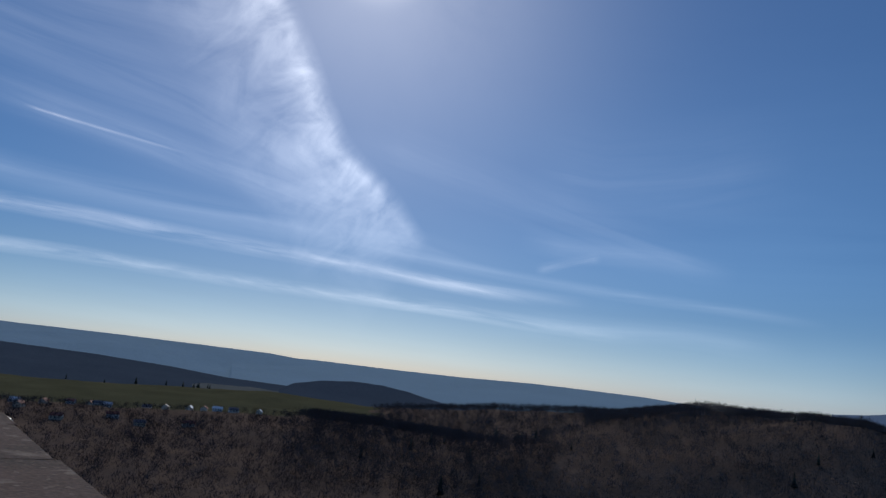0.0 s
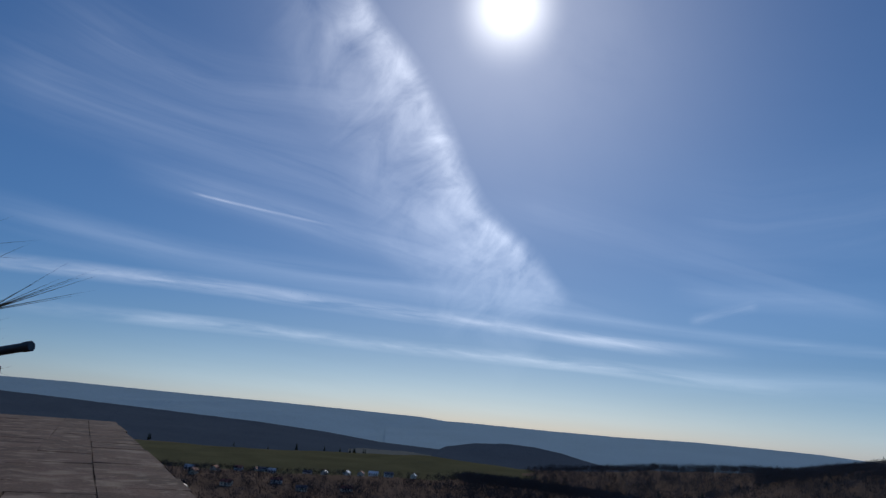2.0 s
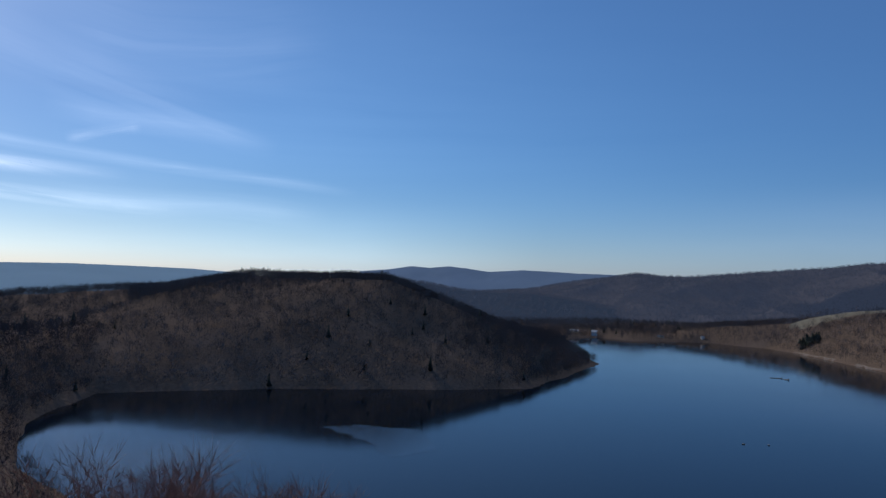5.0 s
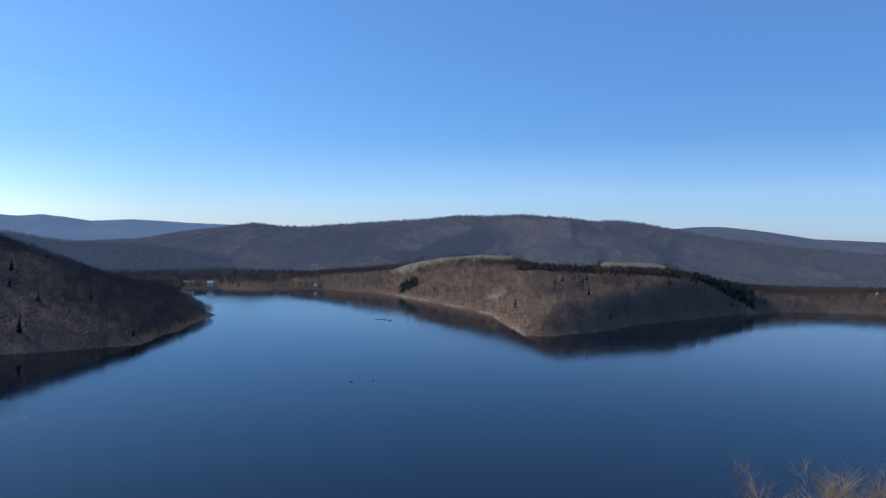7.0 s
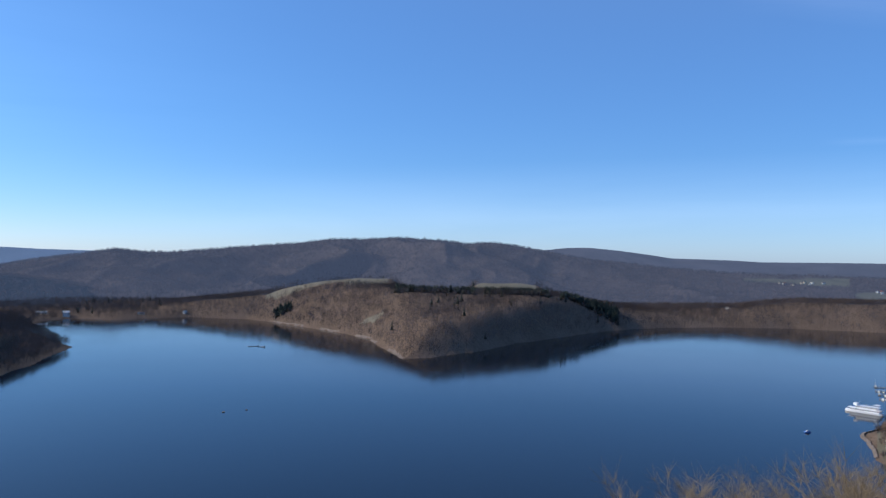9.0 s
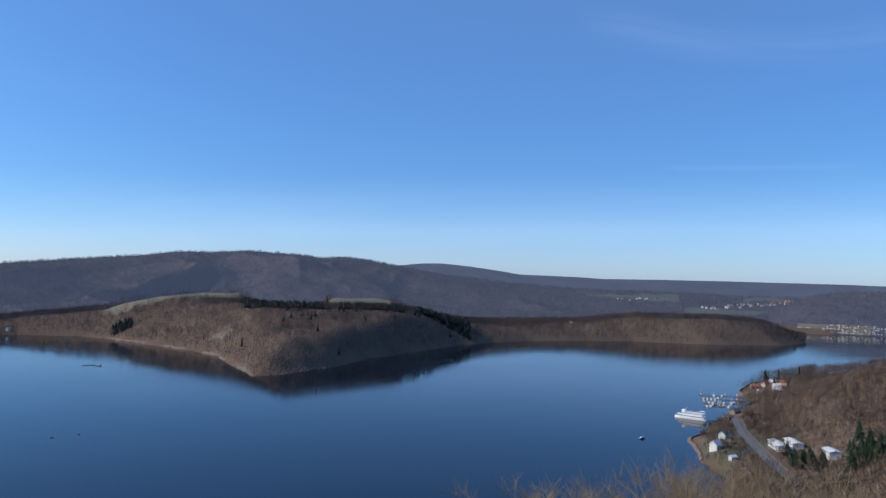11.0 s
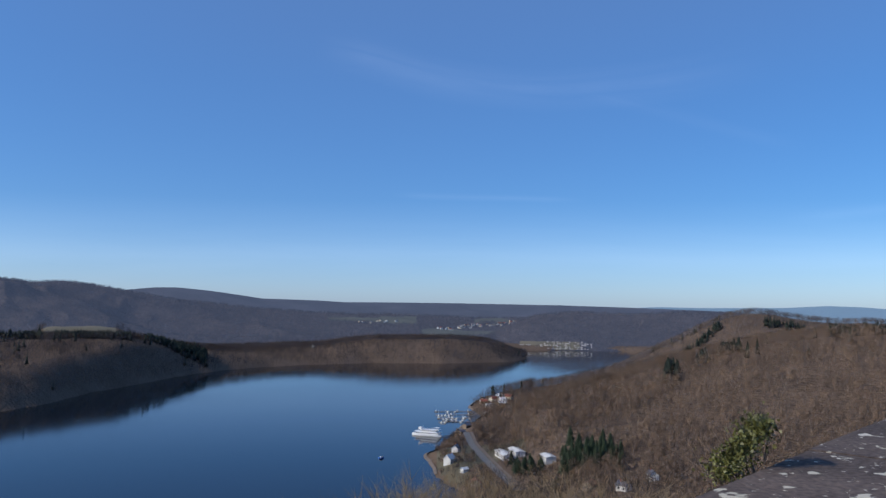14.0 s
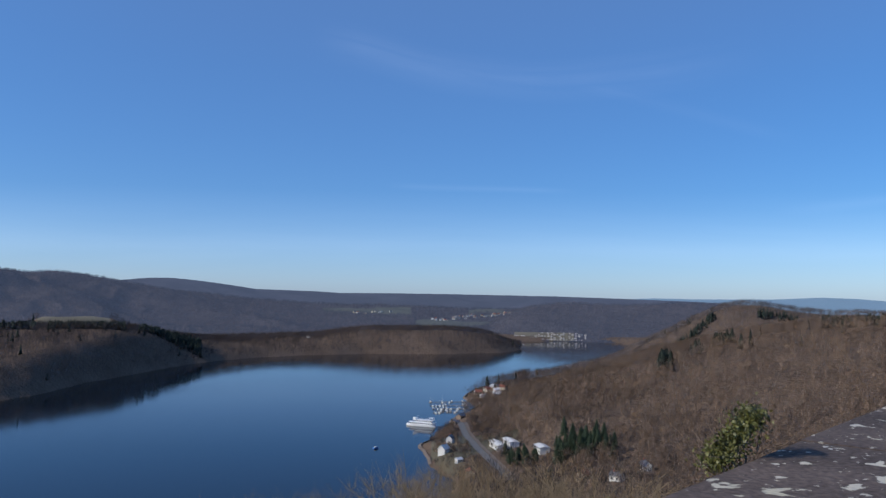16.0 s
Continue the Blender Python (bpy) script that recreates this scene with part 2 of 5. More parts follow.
def land(x, y):
    """Height of the ground in metres over the lake."""
    x, y = np.asarray(x, float), np.asarray(y, float)
    sd = shore_distance(x, y) + 9 * fbm(x, y, 60, 3, 5)
    r = np.hypot(x, y)
    top = 122 * np.exp(-(r / 175) ** 1.35)
    total = np.zeros(x.shape)
    for crest, w in RIDGES:
        pts = [at(*c) for c in crest]
        best, zz = np.full(x.shape, 1e9), np.zeros(x.shape)
        for p, q in zip(pts[:-1], pts[1:]):
            dx, dy = q.x - p.x, q.y - p.y
            t = np.clip(((x - p.x) * dx + (y - p.y) * dy) / (dx * dx + dy * dy), 0, 1)
            d = np.hypot(x - p.x - t * dx, y - p.y - t * dy)
            near = d < best
            best, zz = np.where(near, d, best), np.where(near, p.z + t * (q.z - p.z), zz)
        total += (zz * np.exp(-(best / w) ** 2)) ** 5
    total = np.maximum(total, 0) ** 0.2
    base = 12 + 8 * fbm(x, y, 500, 3, 9)
    h = (total ** 5 + base ** 5 + top ** 5) ** 0.2
    h = h + (16 * fbm(x, y, 230, 4, 2) * np.clip(h / 60, 0, 1)) * np.clip((r - 120) / 300, 0, 1) * np.clip(sd / 100, 0, 1)
    steep = np.clip(1.3 - np.abs(np.degrees(np.arctan2(-x, y)) + 4.5) / 7, 0, 1) * (r > 900)
    bank = 1.2 + np.maximum(sd, 0) * (0.5 + 0.45 * steep)
    k = 9.0
    low = -k * np.log(np.exp(-np.clip(h, 0, 400) / k) + np.exp(-np.clip(bank, 0, 400) / k))
    rd = polyline_distance(x, y, ROAD)
    flat = np.clip(1.6 - rd / 42, 0, 1)
    low = low * (1 - flat) + np.minimum(low, 5.5 + 0.03 * np.maximum(sd, 0)) * flat
    return np.where(sd > 0, np.maximum(low, 0.4), np.maximum(-6, sd * 0.3) - 0.3)


def grid_mesh(name, X, Y, Z):
    n, m = X.shape
    co = np.stack([X, Y, Z], -1).reshape(-1, 3)
    i = np.arange(n * m).reshape(n, m)
    quads = np.stack([i[:-1, :-1], i[:-1, 1:], i[1:, 1:], i[1:, :-1]], -1).reshape(-1, 4)
    me = bpy.data.meshes.new(name)
    me.vertices.add(len(co))
    me.vertices.foreach_set("co", co.ravel())
    me.loops.add(quads.size)
    me.loops.foreach_set("vertex_index", quads.ravel())
    me.polygons.add(len(quads))
    me.polygons.foreach_set("loop_start", np.arange(0, quads.size, 4))
    me.update(calc_edges=True)
    me.polygons.foreach_set("use_smooth", np.ones(len(quads), bool))
    return me, quads, co


AZ = np.concatenate([np.arange(-180, -82, 7.0), np.arange(-82, 116, 0.3), np.arange(116, 181, 8.0)])
AZ[-1] = 180
RR = np.concatenate([[0.5, 6, 12], np.geomspace(20, 300, 40), np.geomspace(306, 2600, 250), np.geomspace(2680, 4950, 12)])
A2, R2 = np.meshgrid(np.radians(AZ), RR, indexing="ij")
GX, GY = -np.sin(A2) * R2, np.cos(A2) * R2
GZ = land(GX, GY)
far = np.clip((R2 - 2450) / 200, 0, 1)
GZ = GZ * (1 - far) + far * 14
me, quads, co = grid_mesh("ground", GX, GY, GZ)
P3 = np.stack([GX, GY, GZ], -1)
GN = np.cross(np.gradient(P3, axis=0), np.gradient(P3, axis=1))
GN *= np.sign(GN[..., 2:])
GN /= np.linalg.norm(GN, axis=-1, keepdims=True) + 1e-9
mid = co[quads].mean(1)
mr, maz = np.hypot(mid[:, 0], mid[:, 1]), np.degrees(np.arctan2(-mid[:, 0], mid[:, 1]))
msd = shore_distance(mid[:, 0], mid[:, 1])
patch = fbm(mid[:, 0], mid[:, 1], 120, 3, 21)


def meadow_at(az, r):
    """Where the open fields lie."""
    x, y = -np.sin(np.radians(az)) * r, np.cos(np.radians(az)) * r
    az, r = az + 4 * fbm(x, y, 140, 2, 88), r + 90 * fbm(x, y, 140, 2, 89)
    f = (az > 76) & (r > 1090) & (r < 2060 + 0 * az)
    return f & ~((az < 82) & (r > 1900)) & ~((az < 80) & (r < 1500))


def pale_at(az, r):
    a = (np.abs(az - 8.5) < 4.5) & (np.abs(r - 1765 - (az - 8.0) * 3) < 20)
    b = (np.abs(az + 4.8) < 2.2) & (np.abs(r - 1725) < 42)
    c = (np.abs(az - 5.2) < 0.55 + 0.4 * np.sin(r / 9)) & (np.abs(r - 1365) < 24)
    return a | b | c


idx = np.zeros(len(quads), np.int32)
idx[meadow_at(maz, mr)] = 1
idx[pale_at(maz, mr)] = 2
idx[(msd > 5) & (maz < -28.5) & (maz > -36.5) & (mr < 690) & (mr > 560) & (patch > -0.12)] = 4
idx[(msd > 5) & (maz < -34) & (maz > -46) & (mr < 660) & (mr > 520) & (patch > 0.05)] = 2
# the farthest ground takes the haze-tinted blue as well
idx[mr > 2600] = 5
for m in (M_FLOOR, M_MEADOW, M_PALE, M_SHORE, M_LAWN, M_FAR2):
    me.materials.append(m)
me.polygons.foreach_set("material_index", idx)
ground = tagged(new("ground", me), "brown wooded ground falling from the castle hill to the lake", "ground", kind="structure")

lake_me, lq, lc = grid_mesh("lake", *[a.astype(float) for a in np.meshgrid(np.linspace(2600, -2600, 41), np.linspace(-600, 2700, 31), indexing="ij")],
                            np.zeros((41, 31)))
lake_me.materials.append(M_WATER)
tagged(new("water", lake_me), "calm dark blue lake water mirroring hills and sky", "water", kind="structure")

# ---- distant hills ----


CANOPY = []


def far_hill(name, crest, r_top, r_foot, z_foot, mat, label, rough=22, seed=0, back=350, fields=(), lower=None, trees=0):
    az = np.arange(crest[-1][0], crest[0][0] + 1e-6, 0.12)
    cz = np.interp(az, [c[0] for c in crest[::-1]], [EYE_Z + r_top * math.tan(radians(c[1])) for c in crest[::-1]])
    k = np.array([1, 2, 3, 2, 1]) / 9
    cz = np.convolve(np.pad(cz, 2, "edge"), k, "valid")
    s = np.linspace(0, 1, 130 if mat in (M_FAR0, M_FAR1) else 60)
    a2, s2 = np.meshgrid(np.radians(az), s, indexing="ij")
    up = np.minimum(s2 / 0.82, 1)
    rr = r_foot + (r_top - r_foot) * up + back * np.maximum(s2 - 0.82, 0) / 0.18
    x, y = -np.sin(a2) * rr, np.cos(a2) * rr
    prof = up ** 1.25 * (1 - 0.5 * (np.maximum(s2 - 0.82, 0) / 0.18) ** 2)
    z = z_foot + (cz[:, None] - z_foot) * prof
    warp = 0.8 * fbm(x, y, 380, 3, seed + 3)
    spur = 0.5 - 2 * np.abs(vnoise(a2 * rr / 330 + warp, rr / 900, seed + 5))
    gully = 0.5 - 2 * np.abs(vnoise(a2 * rr / 95 + 2 * warp, rr / 320, seed + 6))
    relief = rough * (1.7 * fbm(x, y, 560, 4, seed) + 1.3 * spur + 0.3 * gully) * np.sin(np.pi * np.clip(up, 0, 1)) ** 0.8 + (4.0 if mat in (M_FAR0, M_FAR1) else 1.5) * fbm(x, y, 24, 2, seed + 7)
    z = z + relief * np.clip((cz[:, None] - z_foot) / 190, 0.25, 1.2)
    # spurs stay under the line of sight to the crest
    z = np.where(up < 1, np.minimum(z, EYE_Z + (cz[:, None] - EYE_Z) * rr / r_top - 22 * (1 - up) - 1), z)
    hm, hq, hc = grid_mesh(name, x, y, z)
    hm.materials.append(mat)
    hm.materials.append(M_FIELD)
    c = hc[hq].mean(1)
    caz, cel = np.degrees(np.arctan2(-c[:, 0], c[:, 1])), np.degrees(np.arctan2(c[:, 2] - EYE_Z, np.hypot(c[:, 0], c[:, 1])))
    fid = np.zeros(len(hq), np.int32)
    edge = 0.3 * fbm(c[:, 0], c[:, 1], 130, 3, 3)
    if lower is not None:  # the nearer, browner woods at its foot
        hm.materials.append(M_FAR1)
        fid[cel + 2 * edge < lower] = 2
    for a0, a1, e0, e1 in fields:
        fid[(caz > a0) & (caz < a1) & (cel + edge > e0) & (cel + edge < e1)] = 1
    hm.polygons.foreach_set("material_index", fid)
    if trees:  # bare crowns over the slope, a few to each patch of it
        rng = np.random.default_rng(seed + 100)
        q = hq[(fid != 1)]
        size = np.linalg.norm(np.cross(hc[q[:, 1]] - hc[q[:, 0]], hc[q[:, 3]] - hc[q[:, 0]]), axis=1)
        pick = rng.choice(len(q), trees, p=size / size.sum())
        s1, s2 = rng.uniform(0, 1, (2, trees, 1))
        p = hc[q[pick, 0]] * (1 - s1) * (1 - s2) + hc[q[pick, 1]] * s1 * (1 - s2) + hc[q[pick, 2]] * s1 * s2 + hc[q[pick, 3]] * (1 - s1) * s2
        nrm = np.cross(hc[q[:, 1]] - hc[q[:, 0]], hc[q[:, 3]] - hc[q[:, 0]])[pick]
        nrm *= np.sign(nrm[:, 2:])
        CANOPY.append((p, seed, nrm / np.linalg.norm(nrm, axis=1, keepdims=True)))
    return tagged(new(name, hm), label, "backdrop", kind="structure")


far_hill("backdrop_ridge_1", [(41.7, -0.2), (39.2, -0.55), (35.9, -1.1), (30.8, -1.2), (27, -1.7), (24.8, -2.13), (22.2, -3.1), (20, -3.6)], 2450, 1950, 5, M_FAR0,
         "low wooded ridge beyond the inlet, coloured dark for backlit shade", 10, 3, trees=4500)
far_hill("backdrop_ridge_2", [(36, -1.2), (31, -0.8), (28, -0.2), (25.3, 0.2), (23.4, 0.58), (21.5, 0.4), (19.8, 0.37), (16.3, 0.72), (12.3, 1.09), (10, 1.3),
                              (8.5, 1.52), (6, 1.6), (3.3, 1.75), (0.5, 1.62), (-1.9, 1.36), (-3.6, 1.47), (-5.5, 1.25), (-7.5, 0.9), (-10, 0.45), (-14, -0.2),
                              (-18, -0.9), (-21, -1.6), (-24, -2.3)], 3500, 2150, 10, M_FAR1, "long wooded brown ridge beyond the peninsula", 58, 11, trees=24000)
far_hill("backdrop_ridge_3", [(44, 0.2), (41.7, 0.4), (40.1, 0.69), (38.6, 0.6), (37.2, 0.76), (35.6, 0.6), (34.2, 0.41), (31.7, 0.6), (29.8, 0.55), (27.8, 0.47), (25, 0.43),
                              (22, 0.3), (18, 0.5), (15, 0.4), (12, 0.2)], 4400, 3700, 20, M_FAR2, "far mountains at the lake's end, blue with painted-in haze", 14, 17)
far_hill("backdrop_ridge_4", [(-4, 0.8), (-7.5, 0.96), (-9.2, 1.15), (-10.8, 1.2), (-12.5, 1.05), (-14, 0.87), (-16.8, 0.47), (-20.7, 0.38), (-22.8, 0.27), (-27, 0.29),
                              (-31, 0.28), (-38.9, 0.2), (-44.2, 0.07), (-48, -0.05), (-54, -0.3)], 4400, 3500, 30, M_FAR4, "long wooded ridge on the skyline, brown with painted-in blue haze", 18, 23)
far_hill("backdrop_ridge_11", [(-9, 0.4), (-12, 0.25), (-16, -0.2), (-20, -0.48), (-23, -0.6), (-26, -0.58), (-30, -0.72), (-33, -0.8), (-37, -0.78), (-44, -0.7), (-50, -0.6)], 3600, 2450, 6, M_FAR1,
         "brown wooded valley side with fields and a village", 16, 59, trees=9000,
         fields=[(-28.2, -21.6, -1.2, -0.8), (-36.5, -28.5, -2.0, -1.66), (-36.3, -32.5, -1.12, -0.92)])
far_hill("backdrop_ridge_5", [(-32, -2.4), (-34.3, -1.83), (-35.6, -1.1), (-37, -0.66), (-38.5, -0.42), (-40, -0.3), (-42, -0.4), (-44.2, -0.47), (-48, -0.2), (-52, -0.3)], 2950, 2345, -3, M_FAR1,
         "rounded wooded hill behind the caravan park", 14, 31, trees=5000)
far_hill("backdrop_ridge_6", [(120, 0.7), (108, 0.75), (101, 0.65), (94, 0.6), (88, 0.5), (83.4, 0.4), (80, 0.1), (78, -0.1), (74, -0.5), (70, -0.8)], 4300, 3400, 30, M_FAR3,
         "forested ridge with morning haze painted in blue", 14, 37)
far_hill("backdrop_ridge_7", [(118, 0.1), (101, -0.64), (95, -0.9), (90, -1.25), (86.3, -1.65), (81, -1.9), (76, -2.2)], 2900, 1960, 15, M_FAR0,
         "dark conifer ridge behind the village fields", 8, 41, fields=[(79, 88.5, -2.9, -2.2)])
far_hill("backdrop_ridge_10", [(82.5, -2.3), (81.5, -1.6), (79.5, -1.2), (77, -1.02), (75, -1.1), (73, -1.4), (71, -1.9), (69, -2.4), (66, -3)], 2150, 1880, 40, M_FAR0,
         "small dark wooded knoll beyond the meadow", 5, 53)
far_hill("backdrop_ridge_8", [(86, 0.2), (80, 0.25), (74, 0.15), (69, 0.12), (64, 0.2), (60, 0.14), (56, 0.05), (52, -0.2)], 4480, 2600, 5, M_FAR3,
         "plateau on the horizon, pale with painted-in haze", 6, 43)
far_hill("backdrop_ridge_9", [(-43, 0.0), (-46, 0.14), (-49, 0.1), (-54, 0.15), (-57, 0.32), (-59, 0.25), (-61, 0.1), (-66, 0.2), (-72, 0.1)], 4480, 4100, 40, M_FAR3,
         "hills on the far horizon, pale blue with painted-in haze", 6, 47)

# ---- woods ----


def ground_normal(x, y):
    """Which way the slope under a tree faces."""
    i = np.clip(np.searchsorted(AZ, np.degrees(np.arctan2(-x, y))), 1, len(AZ) - 1)
    j = np.clip(np.searchsorted(RR, np.hypot(x, y)), 1, len(RR) - 1)
    return GN[i, j]


def forest(name, x, y, kinds, height, spread, mat, label, blades, size, seed, z=None, slope=None):
    """Many trees in one mesh: each a slim stem and a crown of loose sprays of twigs."""
    rng = np.random.default_rng(seed)
    n = len(x)
    z = land(x, y) if z is None else z
    slope = ground_normal(x, y) if slope is None else slope
    hgt = height * rng.uniform(0.86, 1.12, n)
    rad = spread * rng.uniform(0.8, 1.2, n)
    # crown sprays
    u = rng.normal(size=(n, blades, 3))
    u /= np.linalg.norm(u, axis=2, keepdims=True)
    u *= rng.uniform(0.45, 1.0, (n, blades, 1))
    c = np.empty((n, blades, 3))
    c[..., 0] = x[:, None] + u[..., 0] * rad[:, None]
    c[..., 1] = y[:, None] + u[..., 1] * rad[:, None]
    c[..., 2] = (z + hgt * 0.62)[:, None] + u[..., 2] * (hgt * 0.4)[:, None]
    # each spray is a slim fan of twigs that reaches up and outwards
    way = u * 0.7 + np.array([0, 0, 0.75]) + rng.normal(size=u.shape) * 0.3
    way /= np.linalg.norm(way, axis=2, keepdims=True)
    side = np.cross(way, u + 0.4 * rng.normal(size=u.shape))
    side /= np.linalg.norm(side, axis=2, keepdims=True)
    reach = size * rng.uniform(1.6, 3.2, (n, blades, 1))
    wide = size * rng.uniform(0.22, 0.42, (n, blades, 1))
    tri = np.stack([-way * reach * 0.5 + side * wide, -way * reach * 0.5 - side * wide, way * reach * 0.5 + side * wide * rng.uniform(-2, 2, (n, blades, 1))], 2)
    v = (c[:, :, None, :] + tri).reshape(-1, 3)
    stand = np.clip(0.5 + 0.6 * (rng.uniform(0, 1, n) - 0.5) + 1.5 * fbm(x, y, 240, 3, 9), 0, 1)
    tone = np.repeat(stand, blades * 3)
    crown = 0.65 * u / np.linalg.norm(u, axis=2, keepdims=True) + 0.15 * rng.normal(size=u.shape) + slope[:, None]
    crown = np.repeat(crown / np.linalg.norm(crown, axis=2, keepdims=True), 3, axis=1).reshape(-1, 3)
    # stems
    s = np.zeros((n, 3, 3))
    w = 0.28 * rad[:, None] / spread
    s[:, 0] = np.stack([x - w[:, 0], y, z - 0.5], -1)
    s[:, 1] = np.stack([x + w[:, 0], y, z - 0.5], -1)
    s[:, 2] = np.stack([x, y, z + hgt * 0.8], -1)
    v = np.concatenate([v, s.reshape(-1, 3)])
    tone = np.concatenate([tone, np.repeat(rng.uniform(0, 1, n), 3)])
    crown = np.concatenate([crown, np.repeat(slope, 3, axis=0)])
    return tri_object(name, v, tone, crown, mat, label)


def tri_object(name, v, tone, crown, mat, label):
    me = bpy.data.meshes.new(name)
    k = len(v)
    me.vertices.add(k)
    me.vertices.foreach_set("co", v.astype(np.float32).ravel())
    me.loops.add(k)
    me.loops.foreach_set("vertex_index", np.arange(k))
    me.polygons.add(k // 3)
    me.polygons.foreach_set("loop_start", np.arange(0, k, 3))
    me.update(calc_edges=True)
    at_ = me.attributes.new("tone", "FLOAT", "POINT")
    at_.data.foreach_set("value", tone.astype(np.float32))
    cr_ = me.attributes.new("crown", "FLOAT_VECTOR", "POINT")
    cr_.data.foreach_set("vector", crown.astype(np.float32).ravel())
    me.materials.append(mat)
    return tagged(new(name, me), label, "forest", kind="stuff")


def conifers(name, x, y, height, mat, label, seed, spread=0.19):
    """Spruces: three drooping tiers with ragged hems on a short stem."""
    rng = np.random.default_rng(seed)
    n = len(x)
    z = land(x, y)
    hgt = height * rng.uniform(0.65, 1.2, n)
    out = []
    for lo, hi, w in ((0.08, 0.5, 1.0), (0.3, 0.72, 0.78), (0.52, 0.88, 0.55), (0.72, 1.0, 0.32)):
        ang = np.linspace(0, 2 * np.pi, 7)[None] + rng.uniform(0, 6, (n, 1))
        rad = (hgt * spread * w)[:, None] * rng.uniform(0.7, 1.25, (n, 7))
        rad[:, 6] = rad[:, 0]
        px, py = x[:, None] + np.cos(ang) * rad, y[:, None] + np.sin(ang) * rad
        pz = (z + hgt * lo)[:, None] + rng.uniform(-0.03, 0.05, (n, 7)) * hgt[:, None]
        pz[:, 6] = pz[:, 0]
        rim = np.stack([px, py, pz], -1)
        tip = np.stack([x, y, z + hgt * hi], -1)[:, None].repeat(6, 1)
        out.append(np.stack([rim[:, :-1], rim[:, 1:], tip], 2))
    v = np.concatenate(out, 1)
    tone = np.repeat(rng.uniform(0, 1, n), v.shape[1] * 3)
    d = v - np.stack([x, y, z + hgt * 0.35], -1)[:, None, None]
    crown = d / np.linalg.norm(d, axis=-1, keepdims=True) + 0.3 * rng.normal(size=d.shape)
    crown /= np.linalg.norm(crown, axis=-1, keepdims=True)
    return tri_object(name, v.reshape(-1, 3), tone, crown.reshape(-1, 3), mat, label)


def scatter(az0, az1, r0, r1, spacing, seed, keep):
    rng = np.random.default_rng(seed)
    area = radians(az1 - az0) * (r1 * r1 - r0 * r0) / 2
    n = int(area / spacing ** 2)
    az = rng.uniform(az0, az1, n)
    r = np.sqrt(rng.uniform(r0 * r0, r1 * r1, n))
    x, y = -np.sin(np.radians(az)) * r, np.cos(np.radians(az)) * r
    ok = keep(x, y, az, r)
    return x[ok], y[ok]


def dark_stand(az, r):
    """Where conifers stand among the bare beeches."""
    a = (az > -2.5) & (az < 3.6) & (np.abs(r - 1530) < 55)
    b = (az > -8) & (az < -3.2) & (np.abs(r - 1570) < 60)
    c = (az > 11.2) & (az < 12.5) & (np.abs(r - 1640) < 22)
    g = ((az < -50) & (az > -51.7) & (np.abs(r - 930) < 20)) | ((az < -48.3) & (az > -49.4) & (np.abs(r - 900) < 22)) | ((az < -46.3) & (az > -47.3) & (np.abs(r - 830) < 40))
    d = (az > -13) & (az < -9) & (np.abs(r - 1600) < 45)
    e = (az < -57) & (az > -63.5) & (np.abs(r - 1010) < 45)
    h = (az < -46.8) & (az > -50.2) & (np.abs(r - 1760 + (az + 48.5) * 55) < 22)
    k = (az < -53) & (az > -55.6) & (np.abs(r - 1860) < 18)
    return a | b | c | d | e | g | h | k


def open_at(az, r):
    """Clearings, the lakeside road and the gardens."""
    x, y = -np.sin(np.radians(az)) * r, np.cos(np.radians(az)) * r
    road = (polyline_distance(x, y, ROAD) < 11) | ((az > -33.5) & (az < -28) & (r < 810) & (r > 540))
    yard = (az > -45) & (az < -33.5) & (r > 540) & (r < 665) & (fbm(x, y, 45, 2, 61) < 0.16)
    cape = (az > -35.6) & (az < -32.4) & (r > 905) & (r < 1095) & (fbm(x, y, 34, 2, 63) < 0.1)
    vill = (az > 80) & (az < 108) & (r > 930) & (r < 1100)
    track = (np.abs(az - 74.2) < 0.9) & (r > 505) & (r < 655)
    return road | yard | cape | vill | track | meadow_at(az, r) | pale_at(az, r)


def wood(x, y, az, r):
    return (shore_distance(x, y) > 2.5) & ~open_at(az, r) & ~dark_stand(az, r)


hx, hy = scatter(-72, -30, 330, 1000, 6.4, 1, wood)
forest("beech_wood_on_slope", hx, hy, 0, 16, 4.4, M_TREE, "leafless brown beech wood on the near hillside", 64, 0.78, 1)
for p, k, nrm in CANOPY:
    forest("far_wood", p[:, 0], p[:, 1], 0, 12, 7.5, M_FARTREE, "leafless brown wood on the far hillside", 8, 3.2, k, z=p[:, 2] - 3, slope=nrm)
hx, hy = scatter(-72, -36, 1000, 2050, 8.2, 2, wood)
forest("beech_wood_behind", hx, hy, 0, 15, 6.2, M_TREE_HAZED, "leafless beech wood on the farther hill, greyed for haze", 18, 1.35, 2)
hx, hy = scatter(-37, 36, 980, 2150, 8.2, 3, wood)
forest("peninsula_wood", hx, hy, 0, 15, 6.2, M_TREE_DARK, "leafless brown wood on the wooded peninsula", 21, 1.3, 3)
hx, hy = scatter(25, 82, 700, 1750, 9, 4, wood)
forest("shaded_hill_wood", hx, hy, 0, 15, 6.2, M_TREE_DARK, "leafless wood on the hill across the bay, shade put into its dark twigs", 26, 1.35, 4)
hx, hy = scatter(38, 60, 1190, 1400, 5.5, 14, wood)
forest("crest_wood", hx, hy, 0, 13, 5.0, M_TREE_DARK, "dense leafless wood along the hill's crest, shade put into its dark twigs", 20, 1.35, 14)
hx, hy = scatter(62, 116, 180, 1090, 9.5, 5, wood)
